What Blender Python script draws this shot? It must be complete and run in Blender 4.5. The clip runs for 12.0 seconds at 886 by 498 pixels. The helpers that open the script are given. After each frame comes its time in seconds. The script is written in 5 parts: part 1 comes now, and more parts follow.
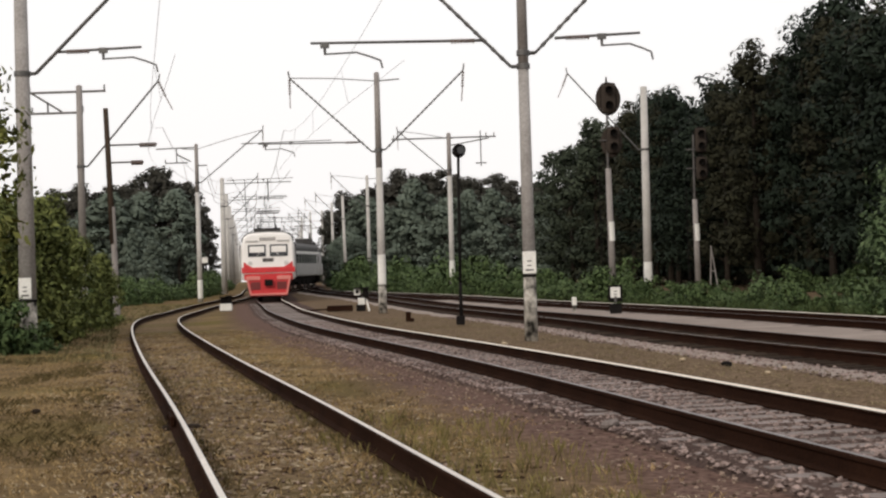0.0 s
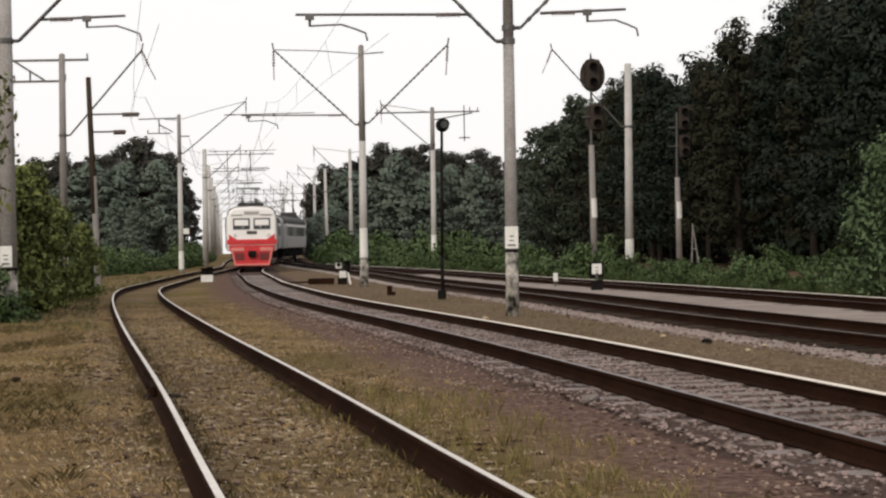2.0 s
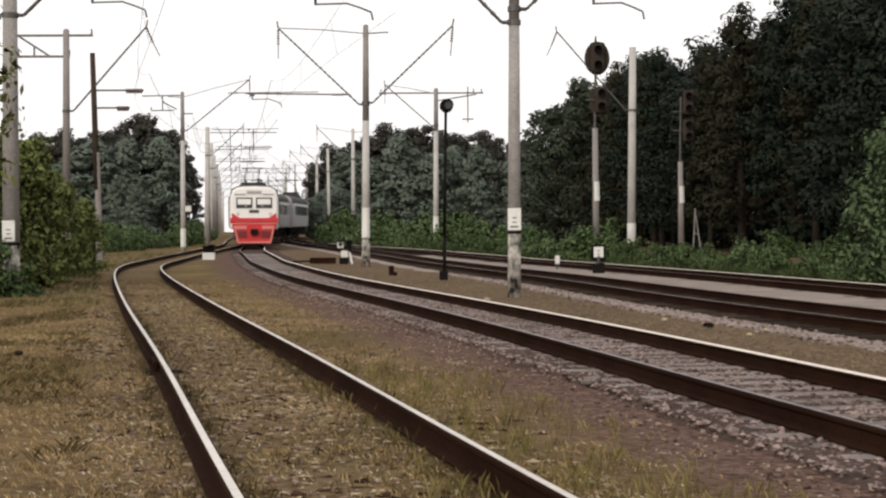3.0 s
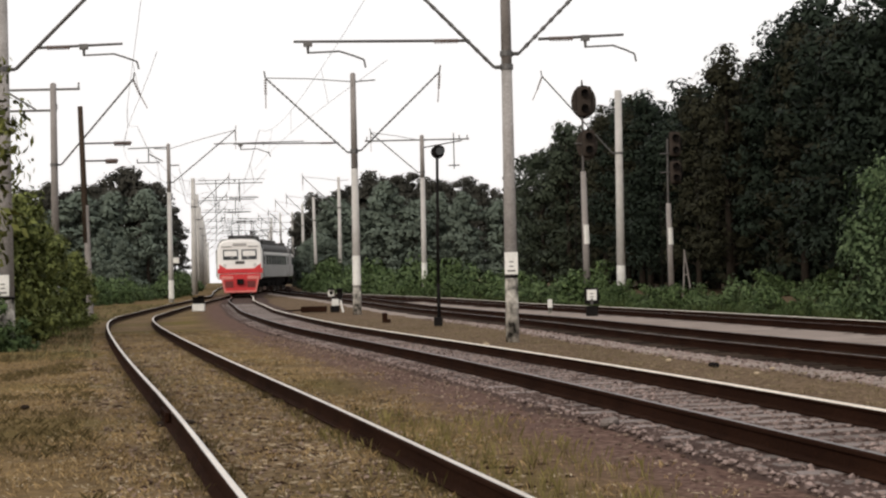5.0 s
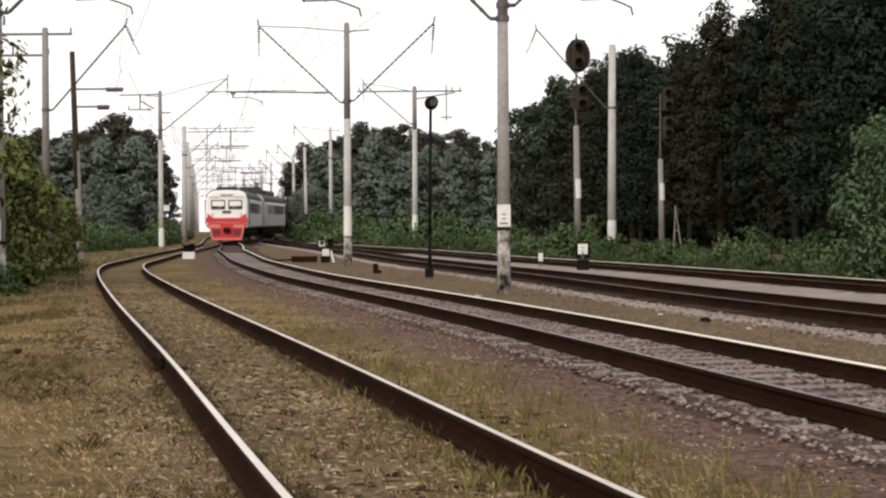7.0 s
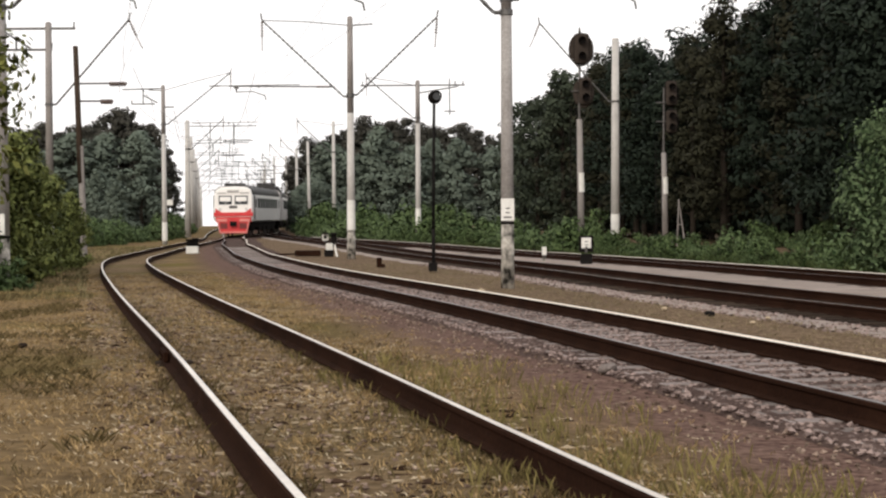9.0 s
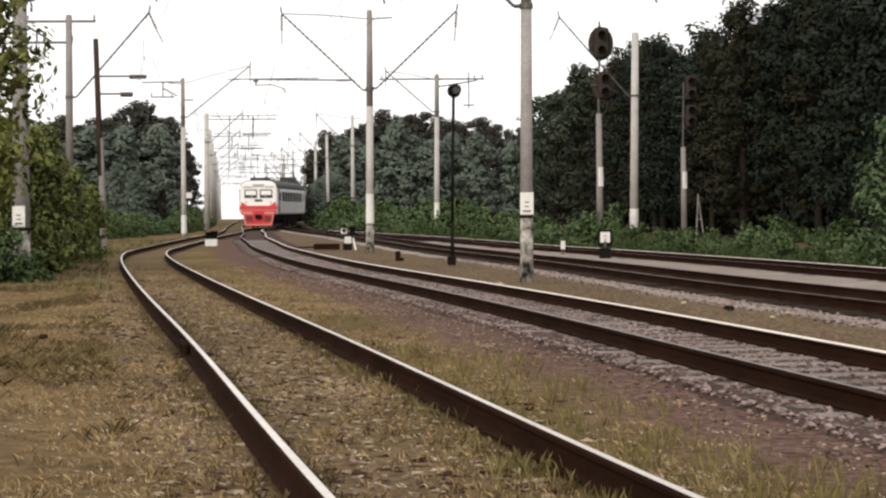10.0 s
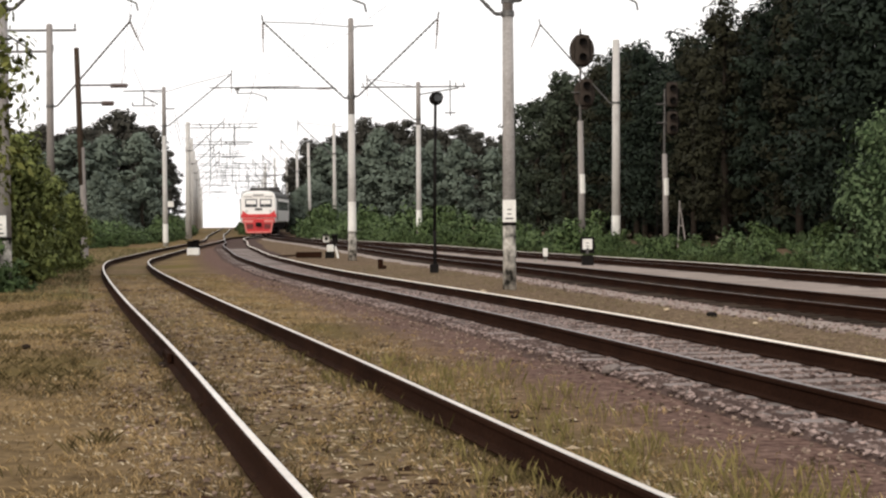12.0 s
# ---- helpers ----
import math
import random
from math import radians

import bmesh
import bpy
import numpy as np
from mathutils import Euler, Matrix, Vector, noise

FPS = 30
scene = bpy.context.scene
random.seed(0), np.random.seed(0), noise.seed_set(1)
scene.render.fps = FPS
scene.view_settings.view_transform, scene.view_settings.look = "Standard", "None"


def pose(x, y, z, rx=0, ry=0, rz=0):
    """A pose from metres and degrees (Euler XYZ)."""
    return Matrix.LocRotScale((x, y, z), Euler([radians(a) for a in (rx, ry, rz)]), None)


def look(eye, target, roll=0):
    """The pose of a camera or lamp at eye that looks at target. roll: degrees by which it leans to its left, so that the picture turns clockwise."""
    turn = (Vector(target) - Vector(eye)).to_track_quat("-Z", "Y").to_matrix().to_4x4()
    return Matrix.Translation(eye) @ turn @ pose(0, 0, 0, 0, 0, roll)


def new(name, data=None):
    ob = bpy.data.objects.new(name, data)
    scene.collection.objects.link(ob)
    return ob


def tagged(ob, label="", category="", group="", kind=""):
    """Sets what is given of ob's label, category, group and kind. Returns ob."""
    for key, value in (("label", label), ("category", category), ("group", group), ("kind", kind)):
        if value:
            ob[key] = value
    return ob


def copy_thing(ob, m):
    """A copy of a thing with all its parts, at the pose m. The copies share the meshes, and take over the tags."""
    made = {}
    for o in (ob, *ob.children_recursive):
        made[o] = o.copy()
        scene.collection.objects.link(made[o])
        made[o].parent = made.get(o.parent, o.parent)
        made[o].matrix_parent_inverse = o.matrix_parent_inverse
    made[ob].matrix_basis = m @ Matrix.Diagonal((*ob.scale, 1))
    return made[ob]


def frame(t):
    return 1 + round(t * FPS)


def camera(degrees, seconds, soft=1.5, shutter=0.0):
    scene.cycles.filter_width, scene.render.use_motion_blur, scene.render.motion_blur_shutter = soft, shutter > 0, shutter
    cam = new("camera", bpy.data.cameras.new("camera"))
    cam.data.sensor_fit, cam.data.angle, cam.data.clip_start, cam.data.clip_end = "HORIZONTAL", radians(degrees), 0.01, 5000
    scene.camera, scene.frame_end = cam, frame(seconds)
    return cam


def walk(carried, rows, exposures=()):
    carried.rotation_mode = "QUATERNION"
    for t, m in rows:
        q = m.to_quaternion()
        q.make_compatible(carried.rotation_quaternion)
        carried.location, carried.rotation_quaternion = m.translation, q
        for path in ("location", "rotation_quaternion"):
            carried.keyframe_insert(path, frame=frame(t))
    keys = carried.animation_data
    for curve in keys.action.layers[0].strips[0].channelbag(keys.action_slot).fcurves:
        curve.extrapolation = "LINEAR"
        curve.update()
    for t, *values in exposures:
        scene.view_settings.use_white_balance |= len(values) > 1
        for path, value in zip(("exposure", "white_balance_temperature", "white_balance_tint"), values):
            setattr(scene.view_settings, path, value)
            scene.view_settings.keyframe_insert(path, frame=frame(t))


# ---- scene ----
cam = camera(31.284, 12.0, soft=2.3)
rows = [
    (0.0, look((0.000, -0.000, 1.510), (0.000, 59.991, 2.540), -1.848)),
    (0.5, look((-0.004, 0.001, 1.504), (-0.285, 59.983, 2.915), -1.809)),
    (1.0, look((-0.008, 0.008, 1.499), (0.074, 60.007, 1.861), -1.415)),
    (1.5, look((-0.009, 0.004, 1.496), (0.214, 60.003, 1.663), -1.118)),
    (2.0, look((-0.014, 0.001, 1.496), (0.656, 59.997, 1.550), -1.056)),
    (2.5, look((-0.023, 0.007, 1.492), (0.435, 60.004, 1.176), -1.125)),
    (3.0, look((-0.040, -0.006, 1.477), (0.571, 59.988, 0.829), -0.233)),
    (3.2, look((-0.065, -0.011, 1.480), (1.557, 59.966, 1.273), -0.718)),
    (4.8, look((-0.290, 0.061, 1.457), (0.305, 60.054, 2.173), -0.880)),
    (5.0, look((-0.318, 0.070, 1.454), (0.903, 60.048, 2.569), -1.407)),
    (5.5, look((-0.340, 0.045, 1.450), (1.330, 60.020, 1.827), -1.022)),
    (6.0, look((-0.378, 0.052, 1.450), (0.358, 60.048, 1.535), -0.560)),
    (6.5, look((-0.367, 0.076, 1.434), (0.560, 60.065, 0.736), -0.643)),
    (7.0, look((-0.380, 0.089, 1.431), (1.201, 60.064, 0.739), -0.489)),
    (9.0, look((-0.397, 0.072, 1.431), (1.066, 60.048, 0.513), -0.552)),
    (9.5, look((-0.408, 0.089, 1.419), (0.439, 60.067, 0.017), -0.456)),
    (10.0, look((-0.412, 0.067, 1.421), (0.355, 60.052, 0.282), -0.331)),
    (10.5, look((-0.418, 0.065, 1.424), (0.746, 60.041, 0.195), -0.426)),
    (11.0, look((-0.422, 0.058, 1.428), (0.989, 60.031, 0.313), -0.514)),
    (11.5, look((-0.426, 0.065, 1.423), (1.048, 60.041, 0.614), -0.530)),
    (12.0, look((-0.430, 0.063, 1.426), (1.023, 60.039, 0.567), -0.592)),
]
walk(cam, rows, exposures=((0.0, -0.28), (2.0, -0.29), (3.0, -0.19), (5.5, -0.24), (7.0, -0.08), (9.5, 0.00), (12.0, 0.06)))

# ---- light: bright overcast evening sky ----
world = bpy.data.worlds.new("overcast_sky")
scene.world = world
world.use_nodes = True
wn = world.node_tree.nodes
wl = world.node_tree.links
sky = wn.new("ShaderNodeTexSky")
sky.sky_type = "NISHITA"
sky.sun_disc = False
sky.sun_elevation = radians(24)
sky.sun_rotation = radians(215)
sky.dust_density = 6.0
sky.air_density = 1.4
sky_gain = wn.new("ShaderNodeVectorMath")
sky_gain.operation = "SCALE"
sky_gain.inputs[3].default_value = 0.10
cloud = wn.new("ShaderNodeMix")
cloud.data_type = "RGBA"
cloud.inputs[0].default_value = 0.8
cloud.inputs[7].default_value = (1.50, 1.455, 1.445, 1)
wl.new(sky.outputs[0], sky_gain.inputs[0])
wl.new(sky_gain.outputs[0], cloud.inputs[6])
wl.new(cloud.outputs[2], wn["Background"].inputs[0])
wn["Background"].inputs[1].default_value = 1.0
sun = new("sun", bpy.data.lights.new("sun", "SUN"))
sun.data.energy = 1.5
sun.data.angle = radians(14)
sun.data.color = (1.0, 0.93, 0.84)
sun.matrix_world = look((-25, -40, 32), (0, 20, 0))

# ---- materials ----
def mat(name, a, b, scale=4.0, fine=40.0, rough=0.8, metal=0.0, bump=0.3, spread=0.5, per="none", dist=0.02):
    """Two colours mixed by a broad and a fine noise, with bump."""
    m = bpy.data.materials.new(name)
    m.use_nodes = True
    n, l = m.node_tree.nodes, m.node_tree.links
    p = n["Principled BSDF"]
    tc = n.new("ShaderNodeTexCoord")
    big = n.new("ShaderNodeTexNoise")
    big.inputs["Scale"].default_value = scale
    big.inputs["Detail"].default_value = 5
    small = n.new("ShaderNodeTexNoise")
    small.inputs["Scale"].default_value = fine
    small.inputs["Detail"].default_value = 4
    l.new(tc.outputs["Object"], big.inputs["Vector"])
    l.new(tc.outputs["Object"], small.inputs["Vector"])
    add = n.new("ShaderNodeMath")
    add.operation = "MULTIPLY_ADD"
    add.inputs[1].default_value = 0.6
    l.new(small.outputs["Fac"], add.inputs[0])
    half = n.new("ShaderNodeMath")
    half.operation = "MULTIPLY"
    half.inputs[1].default_value = 0.6
    l.new(big.outputs["Fac"], half.inputs[0])
    l.new(half.outputs[0], add.inputs[2])
    last = add.outputs[0]
    if per != "none":
        src = n.new("ShaderNodeNewGeometry") if per == "island" else n.new("ShaderNodeObjectInfo")
        rnd = n.new("ShaderNodeMath")
        rnd.operation = "MULTIPLY_ADD"
        rnd.inputs[1].default_value = 0.5
        l.new(src.outputs["Random Per Island" if per == "island" else "Random"], rnd.inputs[0])
        lower = n.new("ShaderNodeMath")
        lower.operation = "SUBTRACT"
        lower.inputs[1].default_value = 0.25
        l.new(last, lower.inputs[0])
        l.new(lower.outputs[0], rnd.inputs[2])
        last = rnd.outputs[0]
    ramp = n.new("ShaderNodeValToRGB")
    ramp.color_ramp.elements[0].position = 0.6 - spread / 2
    ramp.color_ramp.elements[1].position = 0.6 + spread / 2
    ramp.color_ramp.elements[0].color = (*a, 1)
    ramp.color_ramp.elements[1].color = (*b, 1)
    l.new(last, ramp.inputs[0])
    l.new(ramp.outputs[0], p.inputs["Base Color"])
    p.inputs["Roughness"].default_value = rough
    p.inputs["Metallic"].default_value = metal
    if rough > 0.7:
        p.inputs["Specular IOR Level"].default_value = 0.12 if rough < 0.88 else 0.02
    if bump:
        bp = n.new("ShaderNodeBump")
        bp.inputs["Strength"].default_value = bump
        bp.inputs["Distance"].default_value = dist
        l.new(small.outputs["Fac"], bp.inputs["Height"])
        l.new(bp.outputs[0], p.inputs["Normal"])
    return m


def leaf_mat(name, a, b, spread=0.7, leafy=0.5):
    """Foliage that lets a little light through."""
    m = mat(name, a, b, 0.5, 3.0, 0.65, 0, 0, spread, "island")
    p = m.node_tree.nodes["Principled BSDF"]
    p.inputs["Specular IOR Level"].default_value = 0.05
    m.node_tree.nodes["Math.002"].inputs[1].default_value = leafy
    m.node_tree.nodes["Math.003"].inputs[1].default_value = leafy / 2
    return m


CONCRETE = mat("pole_concrete", (0.30, 0.285, 0.27), (0.58, 0.56, 0.53), 0.9, 22, 0.85, 0, 0.25)
CONCRETE_DARK = mat("weathered_concrete", (0.15, 0.135, 0.125), (0.32, 0.295, 0.28), 0.9, 22, 0.9, 0, 0.25)
CONCRETE_MID = mat("stained_concrete", (0.022, 0.020, 0.017), (0.46, 0.43, 0.38), 3.4, 6, 0.9, 0, 0.25, 0.26)
CONCRETE_WORN = mat("worn_concrete", (0.19, 0.175, 0.165), (0.40, 0.38, 0.365), 1.6, 18, 0.88, 0, 0.3)
WHITEWASH = mat("whitewash", (0.55, 0.54, 0.50), (0.80, 0.79, 0.75), 3, 30, 0.85, 0, 0.2)
STEEL_DARK = mat("painted_steel", (0.05, 0.047, 0.045), (0.11, 0.10, 0.095), 2, 30, 0.6, 0.2, 0.1)
STEEL_GREY = mat("galvanised_steel", (0.055, 0.053, 0.052), (0.14, 0.135, 0.13), 2, 30, 0.5, 0.4, 0.1)
BLACK = mat("black_paint", (0.007, 0.0065, 0.0065), (0.018, 0.016, 0.015), 3, 30, 0.9, 0, 0.1)
RUST = mat("rail_rust", (0.007, 0.0033, 0.0023), (0.036, 0.0165, 0.0098), 1.2, 35, 0.9, 0.0, 0.4, 0.6, dist=0.004)
RAIL_TOP = mat("polished_rail", (0.50, 0.43, 0.36), (0.84, 0.76, 0.66), 0.7, 12, 0.28, 1.0, 0.0)
RAIL_PALE = mat("pale_rail", (0.62, 0.55, 0.47), (0.85, 0.78, 0.68), 0.7, 12, 0.6, 0.4, 0.0)
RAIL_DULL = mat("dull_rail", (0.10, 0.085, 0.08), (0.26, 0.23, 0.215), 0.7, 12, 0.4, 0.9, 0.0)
SLEEPER = mat("concrete_sleeper", (0.13, 0.11, 0.10), (0.27, 0.23, 0.215), 2, 25, 0.9, 0, 0.4, 0.6, "object")
WOOD = mat("creosoted_wood", (0.018, 0.013, 0.010), (0.055, 0.040, 0.030), 3, 20, 0.9, 0, 0.5, 0.6, "object")
STONE = mat("ballast_stone", (0.040, 0.026, 0.022), (0.33, 0.255, 0.230), 1.0, 9, 0.9, 0, 0.3, 0.6, "island")
PEBBLE = mat("pebbles", (0.050, 0.032, 0.024), (0.32, 0.240, 0.190), 1.0, 9, 0.9, 0, 0.3, 0.6, "island")
HEAD = mat("signal_housing", (0.026, 0.021, 0.018), (0.062, 0.050, 0.042), 3, 30, 0.9, 0, 0.1)
BED_DARK = mat("oily_ballast", (0.014, 0.010, 0.009), (0.045, 0.034, 0.029), 0.8, 26, 0.95, 0, 0.9, 0.5, dist=0.05)
GRAVEL = mat("pale_gravel", (0.17, 0.14, 0.12), (0.38, 0.32, 0.285), 0.8, 26, 0.95, 0, 0.9, 0.5, dist=0.05)
BED = mat("ballast_bed", (0.040, 0.026, 0.022), (0.120, 0.084, 0.072), 0.8, 26, 0.95, 0, 0.9, 0.5, dist=0.05)
DRY_PALE = mat("bleached_grass", (0.05, 0.038, 0.02), (0.29, 0.235, 0.145), 0.5, 5, 0.9, 0, 0, 0.8, "island")
STRAW = mat("straw", (0.22, 0.175, 0.105), (0.60, 0.51, 0.37), 0.5, 5, 0.9, 0, 0, 0.8, "island")
DRY = mat("dry_grass", (0.032, 0.020, 0.009), (0.47, 0.335, 0.168), 0.5, 5, 0.9, 0, 0, 0.8, "island")
GREENGRASS = mat("green_grass", (0.062, 0.054, 0.018), (0.25, 0.205, 0.085), 0.3, 3, 0.9, 0, 0, 0.7, "island")
UNDERGROWTH = mat("undergrowth", (0.010, 0.019, 0.007), (0.080, 0.102, 0.042), 0.3, 3, 0.9, 0, 0, 0.7, "island")
VERGE_GRASS = mat("verge_grass", (0.040, 0.034, 0.015), (0.255, 0.215, 0.115), 0.3, 3, 0.9, 0, 0, 0.7, "island")
WEED = mat("weeds", (0.030, 0.024, 0.010), (0.165, 0.125, 0.060), 0.3, 3, 0.9, 0, 0, 0.7, "island")
CLOD = mat("soil_clods", (0.020, 0.012, 0.008), (0.060, 0.036, 0.024), 1.0, 9, 0.95, 0, 0.3, 0.6, "island")
CHIP = mat("pale_chips", (0.13, 0.10, 0.065), (0.40, 0.32, 0.22), 1.0, 9, 0.9, 0, 0.3, 0.6, "island")
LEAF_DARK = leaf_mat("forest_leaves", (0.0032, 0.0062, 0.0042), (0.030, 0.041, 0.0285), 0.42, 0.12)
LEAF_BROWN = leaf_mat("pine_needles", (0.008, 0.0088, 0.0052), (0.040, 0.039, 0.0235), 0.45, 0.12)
# forest leaves lightened in colour for the haze further along the edge
LEAF_EDGE = leaf_mat("hazed_edge_leaves", (0.010, 0.015, 0.010), (0.065, 0.078, 0.052), 0.5, 0.18)
LEAF_MID = leaf_mat("bush_leaves", (0.012, 0.026, 0.009), (0.112, 0.155, 0.062), 0.6, 0.35)
LEAF_LIGHT = leaf_mat("sapling_leaves", (0.034, 0.044, 0.011), (0.235, 0.240, 0.070))
LEAF_OLIVE = leaf_mat("olive_leaves", (0.022, 0.032, 0.010), (0.185, 0.205, 0.066), 0.6, 0.4)
LEAF_YOUNG = leaf_mat("shrub_leaves", (0.015, 0.031, 0.012), (0.128, 0.174, 0.078), 0.6, 0.35)
LEAF_SHRUB = leaf_mat("bright_shrub_leaves", (0.017, 0.034, 0.013), (0.118, 0.160, 0.080), 0.6, 0.35)
# air haze over the far wood is mixed into this pale leaf colour
LEAF_FAR = leaf_mat("hazed_distant_leaves", (0.046, 0.060, 0.049), (0.158, 0.190, 0.150), 0.75, 0.08)
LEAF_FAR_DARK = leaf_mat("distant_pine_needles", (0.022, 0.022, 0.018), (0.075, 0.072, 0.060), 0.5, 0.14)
BARK = mat("bark", (0.012, 0.010, 0.008), (0.040, 0.032, 0.026), 2, 18, 0.95, 0, 0.6)
CAR_WHITE = mat("white_train_paint", (0.80, 0.77, 0.74), (0.88, 0.87, 0.85), 1.5, 14, 0.4, 0, 0.05)
CAR_GREY = mat("grey_train_paint", (0.30, 0.29, 0.28), (0.44, 0.42, 0.41), 1.5, 14, 0.5, 0, 0.05)
CAR_SIDE = mat("pale_train_paint", (0.46, 0.445, 0.43), (0.60, 0.585, 0.57), 1.5, 14, 0.45, 0, 0.05)
CAR_RED = mat("red_train_paint", (0.46, 0.014, 0.018), (0.62, 0.030, 0.034), 1.5, 14, 0.45, 0, 0.05)
CAR_MAROON = mat("maroon_paint", (0.10, 0.008, 0.008), (0.20, 0.018, 0.016), 1.5, 14, 0.6, 0, 0.05)
CAR_PINK = mat("faded_red_paint", (0.55, 0.15, 0.13), (0.72, 0.25, 0.22), 1.5, 14, 0.5, 0, 0.05)
CAR_ROOF = mat("train_roof_paint", (0.016, 0.015, 0.014), (0.045, 0.042, 0.04), 1.5, 14, 0.7, 0, 0.1)
GLASS = mat("window_glass", (0.02, 0.022, 0.024), (0.05, 0.055, 0.06), 1.0, 8, 0.06, 0, 0)
LENS = mat("lamp_lens", (0.55, 0.55, 0.52), (0.72, 0.72, 0.70), 4, 20, 0.15, 0, 0)
PORCELAIN = mat("insulator_porcelain", (0.10, 0.07, 0.06), (0.18, 0.13, 0.11), 4, 20, 0.25, 0, 0)


# ---- mesh helpers ----
def link_mesh(name, bm, material, parent=None, label="", smooth=False):
    me = bpy.data.meshes.new(name)
    bm.to_mesh(me)
    bm.free()
    for m in (material if isinstance(material, (list, tuple)) else [material]):
        me.materials.append(m)
    if smooth:
        for f in me.polygons:
            f.use_smooth = True
    ob = new(name, me)
    if parent is not None:
        ob.parent = parent
    if label:
        ob["label"] = label
    return ob


def part(name, bm, material, parent, label="", smooth=False):
    return link_mesh(name, bm, material, parent, label, smooth)


def share(name, me, parent, m):
    ob = new(name, me)
    ob.parent = parent
    ob.matrix_basis = m
    return ob


def box(bm, x0, x1, y0, y1, z0, z1, m=None, bevel=0.0):
    r = bmesh.ops.create_cube(bm, size=1.0, matrix=Matrix.Translation(((x0 + x1) / 2, (y0 + y1) / 2, (z0 + z1) / 2)) @ Matrix.Diagonal((x1 - x0, y1 - y0, z1 - z0, 1)))
    if bevel:
        es = {e for v in r["verts"] for e in v.link_edges}
        r2 = bmesh.ops.bevel(bm, geom=list(es), offset=bevel, segments=2, affect="EDGES", profile=0.6)
        vs = {v for f in r2["faces"] for v in f.verts} | {v for v in r["verts"] if v.is_valid}
        r = {"verts": list(vs)}
    if m is not None:
        bmesh.ops.transform(bm, matrix=m, verts=r["verts"])
    return bm


def tube(bm, a, b, r0, r1=None, seg=8, caps=True):
    a, b = Vector(a), Vector(b)
    r1 = r0 if r1 is None else r1
    d = b - a
    q = d.to_track_quat("Z", "Y").to_matrix().to_4x4()
    bmesh.ops.create_cone(bm, cap_ends=caps, segments=seg, radius1=r0, radius2=r1, depth=d.length, matrix=Matrix.Translation((a + b) / 2) @ q)
    return bm


def bent(bm, pts, r, seg=6):
    for a, b in zip(pts[:-1], pts[1:]):
        tube(bm, a, b, r, r, seg)
    return bm


def insulator(bm, a, b, r=0.07, n=5):
    a, b = Vector(a), Vector(b)
    tube(bm, a, b, r * 0.35, seg=6)
    for i in range(n):
        c = a.lerp(b, (i + 0.5) / n)
        d = (b - a).normalized() * 0.02
        tube(bm, c - d, c + d, r, r * 0.75, 8)
    return bm


def thing(name, x, y, z, label, category, group="", kind=""):
    e = new(name)
    e.empty_display_size = 0.2
    e.location = (x, y, z)
    return tagged(e, label, category, group, kind)


# ---- lie of the land and the tracks ----
def rise(y):
    """Rail foot height: level near the camera, climbing gently beyond."""
    return 0.0065 * (max(0.0, y - 75.0) - max(0.0, y - 320.0))


class Line:
    """A track's centre line x(y), a natural cubic through a few points."""

    def __init__(self, pts):
        self.y = np.array([p[0] for p in pts], float)
        self.x = np.array([p[1] for p in pts], float)
        n = len(pts)
        h = np.diff(self.y)
        a = np.zeros((n, n))
        b = np.zeros(n)
        a[0, 0] = a[-1, -1] = 1
        for i in range(1, n - 1):
            a[i, i - 1], a[i, i], a[i, i + 1] = h[i - 1], 2 * (h[i - 1] + h[i]), h[i]
            b[i] = 6 * ((self.x[i + 1] - self.x[i]) / h[i] - (self.x[i] - self.x[i - 1]) / h[i - 1])
        self.m = np.linalg.solve(a, b)

    def at(self, y):
        y = min(max(y, self.y[0]), self.y[-1])
        i = int(min(max(np.searchsorted(self.y, y) - 1, 0), len(self.y) - 2))
        h = self.y[i + 1] - self.y[i]
        a, b = (self.y[i + 1] - y) / h, (y - self.y[i]) / h
        return float(a * self.x[i] + b * self.x[i + 1] + ((a ** 3 - a) * self.m[i] + (b ** 3 - b) * self.m[i + 1]) * h * h / 6)

    def slope(self, y):
        return (self.at(y + 0.5) - self.at(y - 0.5)) / 1.0

    def point(self, y, off=0.0, z=0.0):
        s = self.slope(y)
        k = 1 / math.hypot(1, s)
        return Vector((self.at(y) + off * k, y - off * s * k, rise(y) + z))


MAIN = Line([(-30, 11.3), (-10, 7.6), (10.9, 3.68), (20, 2.13), (31.7, -0.12), (44.9, -2.8), (60, -5.35), (76, -7.75), (90, -9.65), (103.4, -11.44), (114.5, -12.55), (126.9, -14.0), (136, -15.0), (145.4, -15.35), (155.5, -14.9), (163, -14.6), (172, -14.9), (185, -16.0), (210, -18.5), (260, -24.0), (330, -32.0)])
SIDING = Line([(-30, 8.2), (-10, 3.9), (8.2, -0.25), (15.3, -1.75), (25, -3.87), (39, -6.85), (54, -9.85), (66.8, -11.9), (80.6, -13.1), (95, -14.0), (110, -14.75), (125, -15.6), (150, -18.3), (200, -23.6), (330, -37.0)])
THIRD = Line([(-30, 17.0), (-5, 12.0), (22.7, 7.15), (31, 5.85), (45.3, 4.1), (58, 2.2), (71, 0.4), (90, -2.4), (108, -5.2), (125, -8.2), (145, -11.6), (163, -14.0), (175, -15.2)])
FOURTH = Line([(-30, 22.0), (0, 16.3), (33, 10.75), (45, 9.15), (58.5, 7.2), (79.6, 3.7), (95, 0.6), (108, -2.6), (120, -5.9), (132, -9.0)])
TRACKS = ((SIDING, "siding"), (MAIN, "main"), (THIRD, "third"), (FOURTH, "fourth"))


